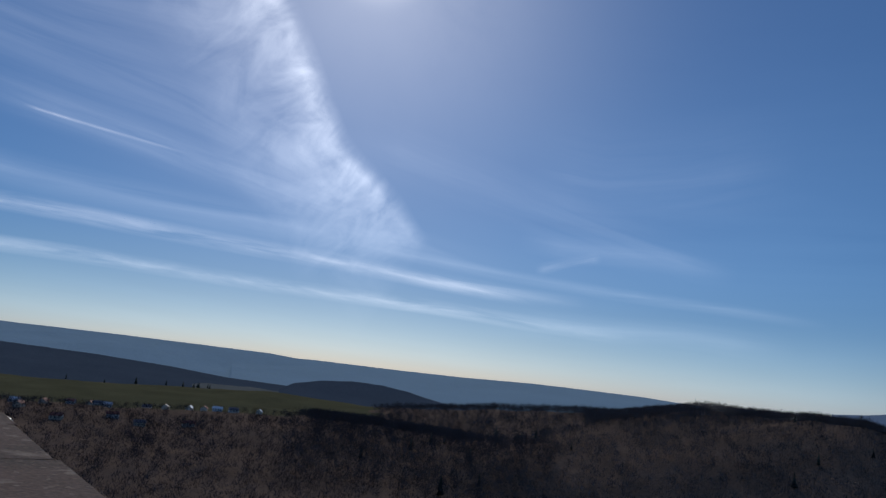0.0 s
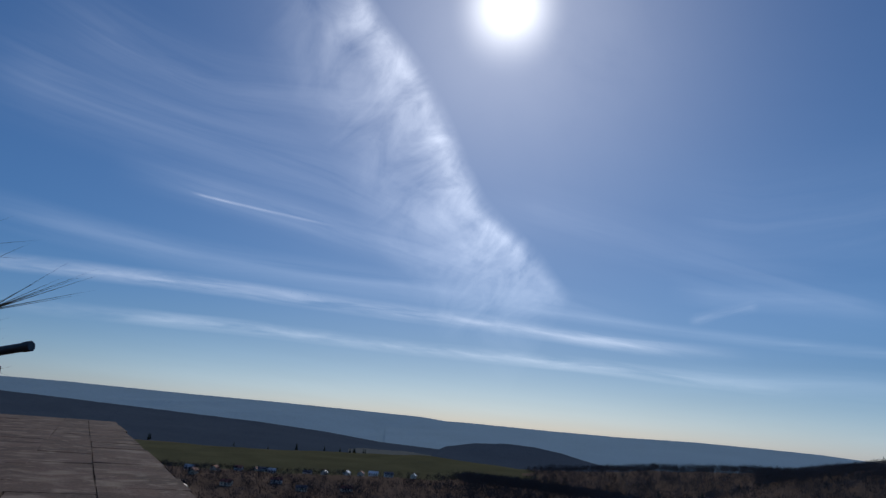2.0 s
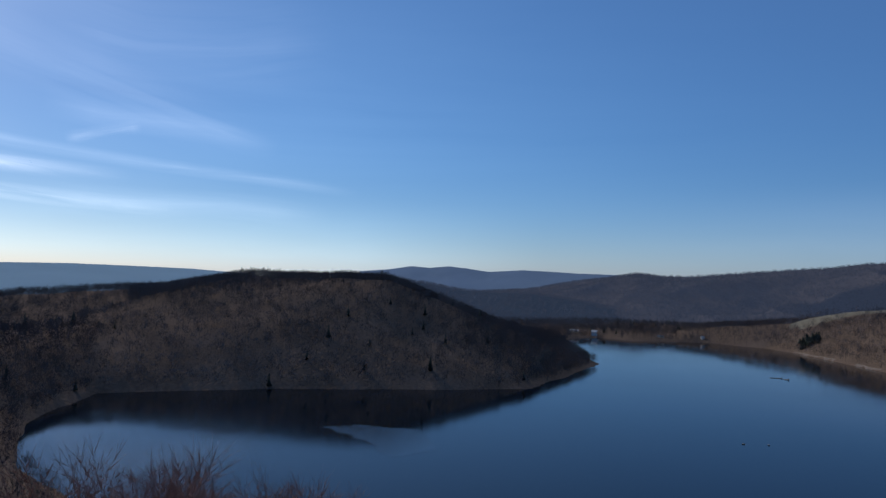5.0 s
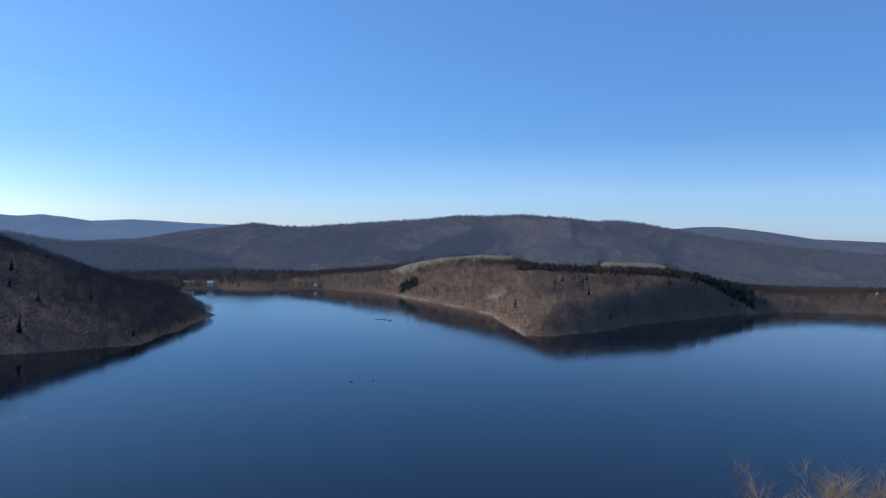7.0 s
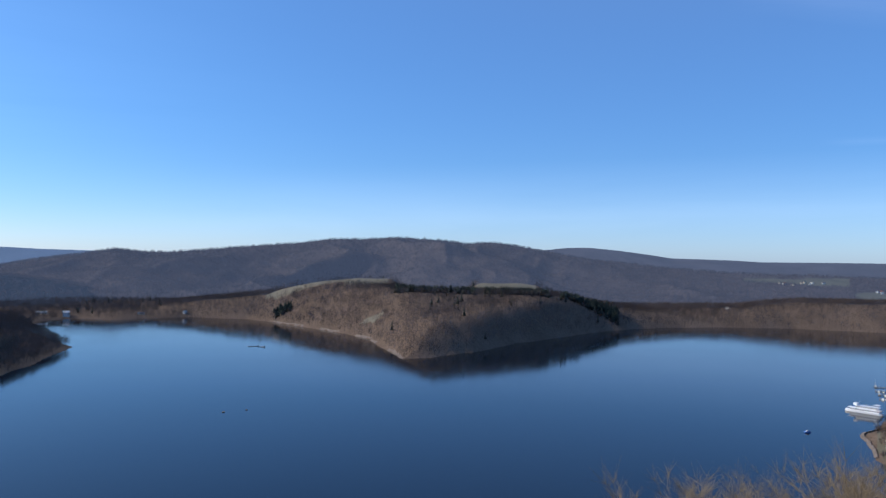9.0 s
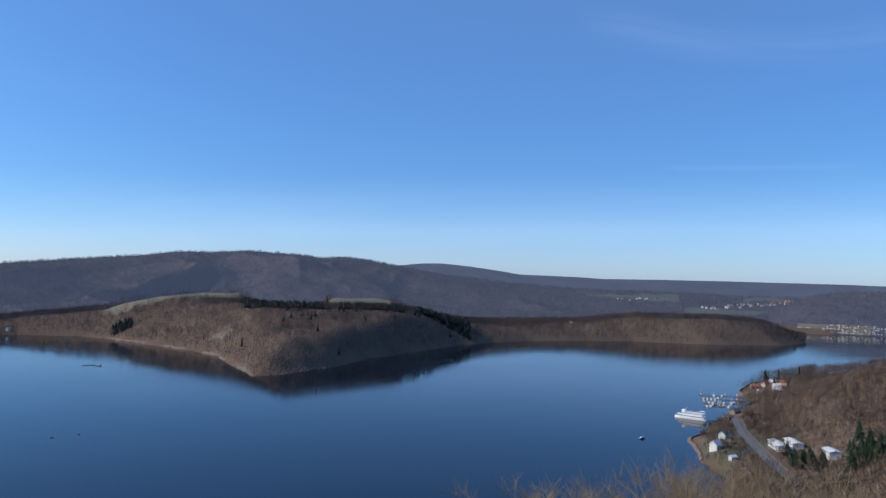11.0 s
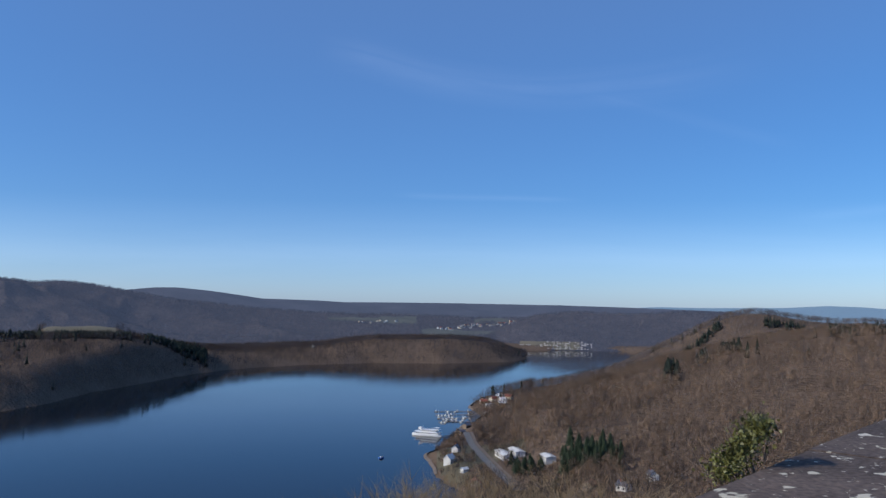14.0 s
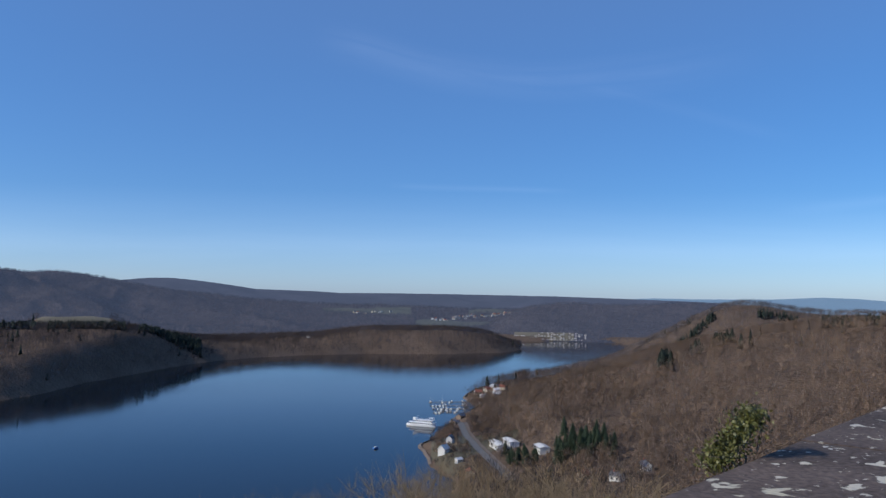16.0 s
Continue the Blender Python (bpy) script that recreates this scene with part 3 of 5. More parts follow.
forest("valley_wood", hx, hy, 0, 15, 6.0, M_TREE_VALLEY, "leafless wood in the valley below the village, coloured dark for shade", 30, 1.2, 5)
hx, hy = scatter(-72, 116, 500, 2300, 6.5, 6, lambda x, y, az, r: dark_stand(az, r) & (shore_distance(x, y) > 5))
conifers("conifer_stands", hx, hy, 15, M_CONIFER, "dark green spruce stands among bare woods", 6, spread=0.24)
hx, hy = scatter(-72, 116, 500, 2200, 70, 7, lambda x, y, az, r: wood(x, y, az, r) & (fbm(x, y, 260, 2, 77) > 0.12))
conifers("scattered_conifers", hx, hy, 17, M_CONIFER, "single dark spruces scattered through the bare wood", 7)

# ---- high thin cloud, far behind everything ----


def cloud_material(name, strength, streak, along, power, colour=(0.95, 0.97, 1.0)):
    """Feathered white ice cloud: clear where thin, glowing in place of sunlight where dense."""
    m = bpy.data.materials.new(name)
    m.use_nodes = True
    n, ln = m.node_tree.nodes, m.node_tree.links
    n.remove(n["Principled BSDF"])
    out = n["Material Output"]
    uv = n.new("ShaderNodeUVMap")
    uv.uv_map = "shape"
    sep = n.new("ShaderNodeSeparateXYZ")
    ln.new(uv.outputs["UV"], sep.inputs[0])
    at_ = n.new("ShaderNodeAttribute")
    at_.attribute_name = "body"
    comb = n.new("ShaderNodeCombineXYZ")
    mu, mv = n.new("ShaderNodeMath"), n.new("ShaderNodeMath")
    mu.operation = mv.operation = "MULTIPLY"
    mu.inputs[1].default_value, mv.inputs[1].default_value = along, streak
    ln.new(sep.outputs["X"], mu.inputs[0])
    ln.new(sep.outputs["Y"], mv.inputs[0])
    ln.new(mu.outputs[0], comb.inputs[0])
    ln.new(mv.outputs[0], comb.inputs[1])
    nz = n.new("ShaderNodeTexNoise")
    nz.inputs["Scale"].default_value, nz.inputs["Detail"].default_value, nz.inputs["Roughness"].default_value = 1.0, 6, 0.6
    nz.inputs["Distortion"].default_value = 0.5
    ln.new(comb.outputs[0], nz.inputs["Vector"])
    mr = n.new("ShaderNodeMapRange")
    mr.inputs["From Min"].default_value, mr.inputs["From Max"].default_value = 0.3, 0.72
    ln.new(nz.outputs["Fac"], mr.inputs["Value"])
    pw = n.new("ShaderNodeMath")
    pw.operation = "POWER"
    pw.inputs[1].default_value = power
    ln.new(mr.outputs[0], pw.inputs[0])
    al = n.new("ShaderNodeMath")
    al.operation = "MULTIPLY"
    ln.new(pw.outputs[0], al.inputs[0])
    ln.new(at_.outputs["Fac"], al.inputs[1])
    # sunlight scattered by thin ice is put in as emission; nothing behind is dimmed
    tr, em, mix = n.new("ShaderNodeBsdfTransparent"), n.new("ShaderNodeEmission"), n.new("ShaderNodeAddShader")
    em.inputs["Color"].default_value = (*colour, 1)
    lit = n.new("ShaderNodeMath")
    lit.operation = "MULTIPLY"
    lit.inputs[1].default_value = strength
    ln.new(al.outputs[0], lit.inputs[0])
    ln.new(lit.outputs[0], em.inputs["Strength"])
    ln.new(tr.outputs[0], mix.inputs[0])
    ln.new(em.outputs[0], mix.inputs[1])
    ln.new(mix.outputs[0], out.inputs["Surface"])
    return m


M_CIRRUS = cloud_material("cirrus_ice", 1.05, 0.9, 0.10, 1.2, (1.0, 0.95, 0.92))
M_PLUME = cloud_material("plume_ice", 1.0, 0.22, 0.35, 1.0)
M_HAZE = cloud_material("haze_glow", 0.65, 0.15, 0.02, 0.35, (0.52, 0.78, 1.0))
M_MIST = cloud_material("mist_glow", 0.6, 0.15, 0.02, 0.35, (0.85, 0.86, 1.0))
M_VEIL = cloud_material("veil_ice", 0.6, 0.7, 0.05, 0.8)


def cloud(name, line, left, right, density, mat, label, dome=4900, disc=False):
    """A ribbon of cloud on the sky's dome along bearings and heights in degrees; left and right: its reach to either side."""
    n, m = 80, 24
    t = np.linspace(0, 1, len(line))
    u = np.linspace(0, 1, n)
    az, el = np.interp(u, t, [p[0] for p in line]), np.interp(u, t, [p[1] for p in line])
    k = np.ones(9) / 9
    az, el = (np.convolve(np.pad(a, 4, "reflect", reflect_type="odd"), k, "valid") for a in (az, el))
    dx, dy = np.gradient(az), np.gradient(el)
    ln = np.hypot(dx, dy)
    nx, ny = -dy / ln, dx / ln
    v = np.linspace(-1, 1, m)
    off = np.where(v < 0, v * right, v * left)
    a2, e2 = az[:, None] + nx[:, None] * off, el[:, None] + ny[:, None] * off
    a, e = np.radians(a2), np.radians(e2)
    me, q, co = grid_mesh(name, -np.sin(a) * np.cos(e) * dome, np.cos(a) * np.cos(e) * dome, np.sin(e) * dome + EYE_Z)
    fade = np.clip(np.minimum(u, 1 - u) * 5, 0, 1) ** 1.2
    body = density * (1 - np.abs(v)) ** 1.15 * fade[:, None]
    if disc:
        body = density * np.clip(1 - np.hypot(2 * u[:, None] - 1, v[None]), 0, 1) ** 2.4
    body[:, 0] = body[:, -1] = 0
    at_ = me.attributes.new("body", "FLOAT", "POINT")
    at_.data.foreach_set("value", body.astype(np.float32).ravel())
    length = np.cumsum(ln)
    uvs = np.stack([np.repeat(length[:, None], m, 1) + az[0], np.repeat(off[None], n, 0) + el[0] * 3.1], -1).reshape(-1, 2)
    layer = me.uv_layers.new(name="shape")
    layer.data.foreach_set("uv", uvs[q.ravel()].astype(np.float32).ravel())
    me.materials.append(mat)
    return tagged(new(name, me), label, "cloud", kind="structure")


# lens glare about the sun, added as two self-glowing discs
M_GLARE = cloud_material("sun_glare", 4.5, 0.05, 0.05, 0.15, (1.0, 0.98, 0.94))
cloud("backdrop_sun_veil", [(84.5, SUN_EL + 0.5), (82, SUN_EL + 0.5), (SUN_AZ, SUN_EL + 0.5), (76, SUN_EL + 0.5), (73.5, SUN_EL + 0.5)], 5.5, 5.5, 1.0, M_GLARE, "glowing disc added for the white glare round the sun", disc=True)
cloud("backdrop_sun_halo", [(SUN_AZ + 30, SUN_EL + 0.5), (SUN_AZ, SUN_EL + 0.5), (SUN_AZ - 30, SUN_EL + 0.5)], 27, 27, 0.13, M_GLARE, "wide faint glowing disc added for the glare about the sun", disc=True)
C1 = "feathery white cirrus streak high in the blue sky"
cloud("backdrop_plume", [(97, 38), (92, 31), (90.5, 29.1), (86.3, 25.7), (84.6, 23.2), (82.2, 19.1), (80.4, 15.8), (76.6, 13.1), (74, 9.8), (73, 9.2)][::-1], 1.2, 9, 0.85, M_PLUME,
      "broad white cirrus plume with a sharp edge")
cloud("backdrop_plume_core", [(93, 33), (90.9, 29.1), (86.8, 25.5), (85.2, 23.2), (82.8, 19.1), (81, 15.8), (76.9, 13.1), (74.3, 10)][::-1], 1.0, 2.6, 0.7, M_PLUME,
      "dense bright edge of the cirrus plume")
cloud("backdrop_cirrus_1", [(118, 7.7), (111, 8.1), (100.6, 8.4), (90, 8.05), (78.8, 7.6), (67.4, 6.6), (60, 6.2)], 0.7, 0.8, 0.8, M_CIRRUS, C1)
cloud("backdrop_cirrus_2", [(114, 5.3), (105.6, 5.5), (96.2, 5.65), (84.6, 5.3), (73.1, 5.1), (63, 4.45), (56, 4)], 0.6, 0.7, 0.75, M_CIRRUS, C1)
cloud("backdrop_veil_1", [(118, 21), (113.6, 20.3), (102.3, 19), (91.2, 17.6), (80.2, 13.7), (75, 11)], 4, 4, 0.34, M_VEIL, C1)
cloud("backdrop_veil_2", [(118, 12), (111, 11.2), (100.9, 10.4), (88.5, 9.9), (75.5, 9.8), (66, 8.2)], 1.6, 1.4, 0.4, M_VEIL, C1)
cloud("backdrop_veil_3", [(80, 17.5), (74.6, 16.2), (67.3, 14.4), (59.2, 11.7), (50, 9)], 2.5, 2, 0.2, M_VEIL, C1)
cloud("backdrop_veil_4", [(78, 9.2), (74.2, 8.8), (65, 7.9), (58.1, 7.3), (50, 6.7), (44, 6)], 0.6, 0.5, 0.45, M_VEIL, C1)
cloud("backdrop_veil_5", [(116, 26), (108, 23.5), (101.6, 22.3), (91.9, 22.9), (86, 23.6)], 3.5, 3.5, 0.3, M_VEIL, C1)
cloud("backdrop_veil_6", [(108, 16), (95.4, 14.5), (84.4, 12.5), (75.5, 10.2)], 1.8, 1.6, 0.55, M_VEIL, C1)
cloud("backdrop_veil_7", [(66, 11), (62, 10.4), (58, 10.3), (55, 10.1), (50, 9)], 1.2, 1.0, 0.35, M_VEIL, C1)
cloud("backdrop_veil_8", [(66, 16), (60, 15), (54, 15.5), (46, 17)], 4, 5, 0.14, M_VEIL, C1)
cloud("backdrop_veil_9", [(68, 5), (60, 4.6), (53, 4.6), (46, 4)], 1.5, 1.2, 0.3, M_VEIL, C1)
cloud("backdrop_hook", [(64.5, 8.5), (63.4, 8.8), (60.6, 9.6), (59.6, 9.8)], 0.5, 0.6, 0.35, M_CIRRUS, C1)
cloud("backdrop_contrail", [(102.2, 14.8), (100.8, 14.66), (95.8, 14.24), (91, 13.8)], 0.14, 0.14, 1.0, M_CIRRUS, "thin straight contrail")
cloud("backdrop_veil_10", [(-20, 19), (-24, 18.5), (-30, 16.9), (-38, 16.1), (-46.4, 16.4), (-54, 17)], 1.8, 1.6, 0.07, M_VEIL, C1)
cloud("backdrop_veil_11", [(-40, 16), (-44.8, 14.8), (-51.6, 12.4), (-56, 11)], 0.7, 0.7, 0.035, M_VEIL, C1)
cloud("backdrop_veil_12", [(-26, 8.4), (-29.4, 8.3), (-35.8, 8.2), (-41, 8)], 0.35, 0.35, 0.05, M_VEIL, C1)
cloud("backdrop_veil_13", [(-54, 6.3), (-59.5, 6.6), (-63.5, 7), (-72, 7.6)], 0.6, 0.6, 0.06, M_VEIL, C1)
# horizon haze and extra sunward sky brightness, added as self-glowing sheets
cloud("backdrop_haze_left", [(122, 1.6), (100, 1.8), (80, 1.4), (60, 1.2), (44, 1.2), (30, 1.0)], 4.5, 4.5, 0.55, M_HAZE, "glowing sheet for the pale haze along the sunward horizon")
cloud("backdrop_veil_wide", [(108, 12), (48, 12), (-12, 12)], 26, 26, 0.26, M_HAZE, "wide glowing sheet added to brighten the lake's sunward sky", disc=True)
cloud("backdrop_haze", [(30, 2.4), (10, 2.8), (-13, 3.6), (-38, 3.8), (-63, 3.2), (-85, 3)], 3.2, 4.2, 0.2, M_MIST, "glowing sheet for the pale haze along the horizon")

# ---- helpers for things ----


def join(name, verts, faces, mat, parent=None, label="", smooth=False):
    me = bpy.data.meshes.new(name)
    me.from_pydata([tuple(v) for v in verts], [], faces)
    me.update()
    if smooth:
        me.polygons.foreach_set("use_smooth", np.ones(len(me.polygons), bool))
    me.materials.append(mat)
    ob = new(name, me)
    if parent is not None:
        ob.parent = parent
    if label:
        ob["label"] = label
    return ob


def part(name, bm, mat, parent=None, label=""):
    me = bpy.data.meshes.new(name)
    bmesh.ops.recalc_face_normals(bm, faces=bm.faces)
    bm.to_mesh(me)
    bm.free()
    me.materials.append(mat)
    ob = new(name, me)
    if parent is not None:
        ob.parent = parent
    if label:
        ob["label"] = label
    return ob


def box(bm, x0, x1, y0, y1, z0, z1, bevel=0.0):
    before = set(bm.verts)
    bmesh.ops.create_cube(bm, size=1, matrix=Matrix.Translation(((x0 + x1) / 2, (y0 + y1) / 2, (z0 + z1) / 2)) @ Matrix.Diagonal((x1 - x0, y1 - y0, z1 - z0, 1)))
    vs = [v for v in bm.verts if v not in before]
    if bevel:
        es = list({e for v in vs for e in v.link_edges})
        bmesh.ops.bevel(bm, geom=es, offset=bevel, segments=1, affect="EDGES")
    return vs


def tube(bm, p, q, r0, r1, n=8):
    p, q = Vector(p), Vector(q)
    m = (q - p).to_track_quat("Z", "Y").to_matrix().to_4x4()
    m.translation = (p + q) / 2
    bmesh.ops.create_cone(bm, cap_ends=True, segments=n, radius1=r0, radius2=max(r1, 1e-4), depth=(q - p).length, matrix=m)


def thing(name, m, label, category, group=""):
    e = new(name)
    e.matrix_basis = m
    return tagged(e, label, category, group)


def ground_z(az, r):
    p = at(az, r)
    return float(land(np.array([p.x]), np.array([p.y]))[0])


M_WHITE = material("white_render", (0.64, 0.63, 0.6), rough=0.7, vary=0.08, size=3, fine=10, bump=0.1)
M_SHIP = material("ship_paint", (0.82, 0.82, 0.82), rough=0.4, vary=0.04, size=3, fine=10, bump=0.0)
M_CREAM = material("cream_render", (0.62, 0.55, 0.43), rough=0.8, vary=0.1, size=3, fine=10, bump=0.1)
M_ROOF_RED = material("clay_tiles", (0.27, 0.095, 0.065), rough=0.8, vary=0.25, size=2, fine=12)
M_ROOF_GREY = material("slate_roof", (0.10, 0.10, 0.115), rough=0.45, vary=0.2, size=2, fine=12, spec=0.5)
M_ROOF_METAL = material("sheet_roof", (0.7, 0.7, 0.7), rough=0.35, vary=0.08, size=3, fine=8, bump=0.1, spec=0.6)
M_GLASS = material("window_glass", (0.03, 0.04, 0.05), rough=0.06, vary=0.2, size=2, fine=4, bump=0, spec=0.8)
M_WOOD = material("weathered_boards", (0.23, 0.17, 0.12), rough=0.8, vary=0.25, size=1.5, fine=12)
M_ASPHALT = material("asphalt", (0.15, 0.145, 0.14), rough=0.85, vary=0.15, size=6, fine=30)
M_DARK = material("dark_paint", (0.02, 0.022, 0.025), rough=0.4, vary=0.3, size=0.3, fine=8, bump=0.1, spec=0.5)
M_BARK = material("bark", (0.17, 0.125, 0.09), rough=0.95, vary=0.35, size=0.6, fine=9)
M_TWIG = material("twigs", (0.19, 0.14, 0.085), rough=0.95, vary=0.3, size=3, fine=6, bump=0)
M_TWIG_RED = material("reddish_twigs", (0.25, 0.125, 0.09), rough=0.95, vary=0.3, size=3, fine=6, bump=0)
M_BLUE = material("blue_hull", (0.08, 0.2, 0.5), rough=0.4, vary=0.15, size=1, fine=6, bump=0)
M_CARAVAN = material("caravan_shell", (0.72, 0.68, 0.64), rough=0.5, vary=0.12, size=2, fine=5, bump=0.05)


def lichen_stone(name, colour, spots, crust):
    """Dark slate slabs with pale crusts of lichen, in patches a hand wide and in specks."""
    m = material(name, colour, rough=0.95, vary=0.65, size=0.5, fine=22, bump=0.35)
    n, ln = m.node_tree.nodes, m.node_tree.links
    b = n["Principled BSDF"]
    base = b.inputs["Base Color"].links[0].from_socket
    co = n.new("ShaderNodeTexCoord")
    mask = None
    for scale, lo, hi in spots:
        z = n.new("ShaderNodeTexNoise")
        z.inputs["Scale"].default_value, z.inputs["Detail"].default_value, z.inputs["Distortion"].default_value = scale, 5, 0.4
        ln.new(co.outputs["Object"], z.inputs["Vector"])
        r = n.new("ShaderNodeMapRange")
        r.inputs["From Min"].default_value, r.inputs["From Max"].default_value = lo, hi
        ln.new(z.outputs["Fac"], r.inputs["Value"])
        if mask is None:
            mask = r
        else:
            mx = n.new("ShaderNodeMath")
            mx.operation = "MAXIMUM"
            ln.new(mask.outputs[0], mx.inputs[0])
            ln.new(r.outputs[0], mx.inputs[1])
            mask = mx
    tint = n.new("ShaderNodeTexNoise")
    tint.inputs["Scale"].default_value = 3.0
    ln.new(co.outputs["Object"], tint.inputs["Vector"])
    pale = n.new("ShaderNodeMix")
    pale.data_type = "RGBA"
    pale.inputs["A"].default_value, pale.inputs["B"].default_value = crust
    ln.new(tint.outputs["Fac"], pale.inputs["Factor"])
    mix = n.new("ShaderNodeMix")
    mix.data_type = "RGBA"
    ln.new(mask.outputs[0], mix.inputs["Factor"])
    ln.new(base, mix.inputs["A"])
    ln.new(pale.outputs["Result"], mix.inputs["B"])
    ln.new(mix.outputs["Result"], b.inputs["Base Color"])
    return m


M_SLATE = lichen_stone("lichened_slate", (0.105, 0.077, 0.063), ((4.5, 0.645, 0.66), (11.0, 0.635, 0.655), (30, 0.665, 0.69)), ((0.68, 0.63, 0.55, 1), (0.5, 0.44, 0.29, 1)))
M_OLDSTONE = lichen_stone("weathered_sandstone", (0.085, 0.05, 0.038), ((3.2, 0.56, 0.66), (9.0, 0.6, 0.68), (26, 0.62, 0.7)), ((0.22, 0.17, 0.13, 1), (0.15, 0.1, 0.075, 1)))
M_MASONRY = material("sandstone_masonry", (0.115, 0.066, 0.046), rough=0.95, vary=0.75, size=0.6, fine=10, bump=0.6)
M_MORTAR = material("mortar", (0.085, 0.062, 0.05), rough=0.95, vary=0.25, size=0.3, fine=10, bump=0.5)

# ---- castle parapet under the camera ----
WALL_TURN = 16.7
EDGE, THICK, TOP = 0.94, 2.3, EYE_Z - 0.5
WALL_M = pose(0, 0, 0, 0, 0, WALL_TURN)
bm = bmesh.new()
box(bm, -17.3, 10, EDGE - THICK + 0.03, EDGE - 0.03, 108, TOP - 0.02)
wall = part("wall_parapet", bm, M_MORTAR)
wall.matrix_basis = WALL_M
tagged(wall, "thick castle parapet of old mortared stone", "wall", kind="structure")
bm = bmesh.new()
box(bm, -17.3, 10, EDGE - THICK - 6, EDGE - THICK + 0.02, TOP - 3, TOP - 1.15)
deck = part("floor_terrace", bm, M_MASONRY)
deck.matrix_basis = WALL_M
tagged(deck, "castle terrace floor of worn stone", "floor", kind="structure")

# ---- nearest bare trees on the castle slope ----


def tube_into(V, F, p, q, r0, r1, n=3):
    d = q - p
    if d.length < 1e-6:
        return
    a = d.orthogonal().normalized()
    b = d.cross(a).normalized()
    i = len(V)
    for c, r in ((p, r0), (q, r1)):
        for k in range(n):
            w = 2 * math.pi * k / n
            V.append(c + (a * math.cos(w) + b * math.sin(w)) * r)
    for k in range(n):
        F.append((i + k, i + (k + 1) % n, i + n + (k + 1) % n, i + n + k))


def bare_tree(name, base, height, lean, seed, mat, label, spread=0.55, levels=4, thick=1.0):
    """A leafless tree: tapered trunk, limbs that fork again and again, fine twigs at the ends."""
    rng = random.Random(seed)
    tr = thing(name, Matrix.Translation(base), label, "tree", "bare trees on the castle slope")
    tv, tf, lv, lf, wv, wf = [], [], [], [], [], []

    def grow(p, d, length, rad, level):
        steps = 3 if level < 3 else 2
        for k in range(steps):
            d = (d + Vector((rng.gauss(0, 0.16), rng.gauss(0, 0.16), rng.gauss(0.07, 0.1)))).normalized()
            q = p + d * length / steps
            r1 = rad * (1 - 0.28 * (k + 1) / steps)
            if level == levels:
                i = len(wv)
                a = d.orthogonal().normalized() * rad
                b = d.cross(a).normalized() * rad
                wv.extend((p + a, p - a * 0.5 + b * 0.87, p - a * 0.5 - b * 0.87, p + d * length * 1.7))
                wf.extend(((i, i + 1, i + 3), (i + 1, i + 2, i + 3), (i + 2, i, i + 3)))
                return
            store = (tv, tf, 7) if level == 0 else (lv, lf, 4) if level < 3 else (wv, wf, 3)
            tube_into(store[0], store[1], p, q, rad, r1, store[2])
            if level > 0 and level < levels and rng.random() < 0.8:
                side = (d + Vector((rng.gauss(0, 0.6), rng.gauss(0, 0.6), rng.gauss(0.1, 0.4)))).normalized()
                grow(q, side, length * rng.uniform(0.45, 0.7), max(r1 * 0.55, 0.011), level + 1)
            p, rad = q, r1
        if level < levels:
            for _ in range((3 if level < levels - 1 else 4) if level else 5):
                side = (d + Vector((rng.gauss(0, spread), rng.gauss(0, spread), rng.gauss(0.15, 0.3)))).normalized()
                grow(p, side, length * rng.uniform(0.5, 0.75), max(rad * 0.66, 0.011), level + 1)

    # stems
    grow(Vector((0, 0, -0.5)), Vector((lean[0], lean[1], 1)).normalized(), height * 0.42, 0.02 * height * thick, 0)
    join("trunk", tv, tf, M_BARK, tr)
    join("branchwork", lv, lf, M_BARK, tr)
    join("fine_crown", wv, wf, mat, tr)
    top = max(v.z for v in wv)
    tr.scale = (1, 1, height / top)
    return tr


def tree_to(az, r, el, seed, mat, label, **kw):
    p = at(az, r)
    z = ground_z(az, r) - 0.3
    top = EYE_Z + r * math.tan(radians(el + 1.2))
    return bare_tree("bare_tree", Vector((p.x, p.y, z)), top - z, (0, 0), seed, mat, label, **kw)


LT = "leafless tree crown with fine tan twigs"
LR = "leafless tree crown with dark reddish twigs"
for k, (az, r, el) in enumerate([(59.5, 30, -12.4), (56.8, 34, -12.8), (54.3, 32, -14.2), (51.5, 34, -14.9), (48, 36, -15.3), (45, 40, -16.4), (61.5, 36, -13.2), (57.5, 40, -14.5), (53, 44, -14.8), (49.6, 46, -15.9)]):
    tree_to(az, r, el, 40 + k, M_TWIG_RED, LR, levels=5)
for k, (az, r, el) in enumerate([(-25.5, 46, -15.4), (-29, 52, -13.6), (-38, 56, -12.6), (-44.5, 54, -12.6), (-48.4, 60, -11.4), (-23.4, 40, -14.9), (-23.2, 42, -15.6), (-27.8, 40, -14.0), (-30.4, 36, -12.9), (-33, 44, -13.4), (-36, 42, -11.9),
                                 (-39.5, 46, -13.1), (-43, 42, -12.8), (-46, 40, -12.2), (-49.5, 46, -12.0), (-34.5, 34, -14.6), (-41.2, 36, -14.4), (-47.5, 30, -14.2)]):
    tree_to(az, r, el, 70 + k, M_TWIG, LT, levels=5)
tree_to(141.5, 15, 17, 99, M_BARK, "bare dark tree beside the castle wall", levels=5, spread=0.8)

# ---- ivy on the parapet's outer face ----


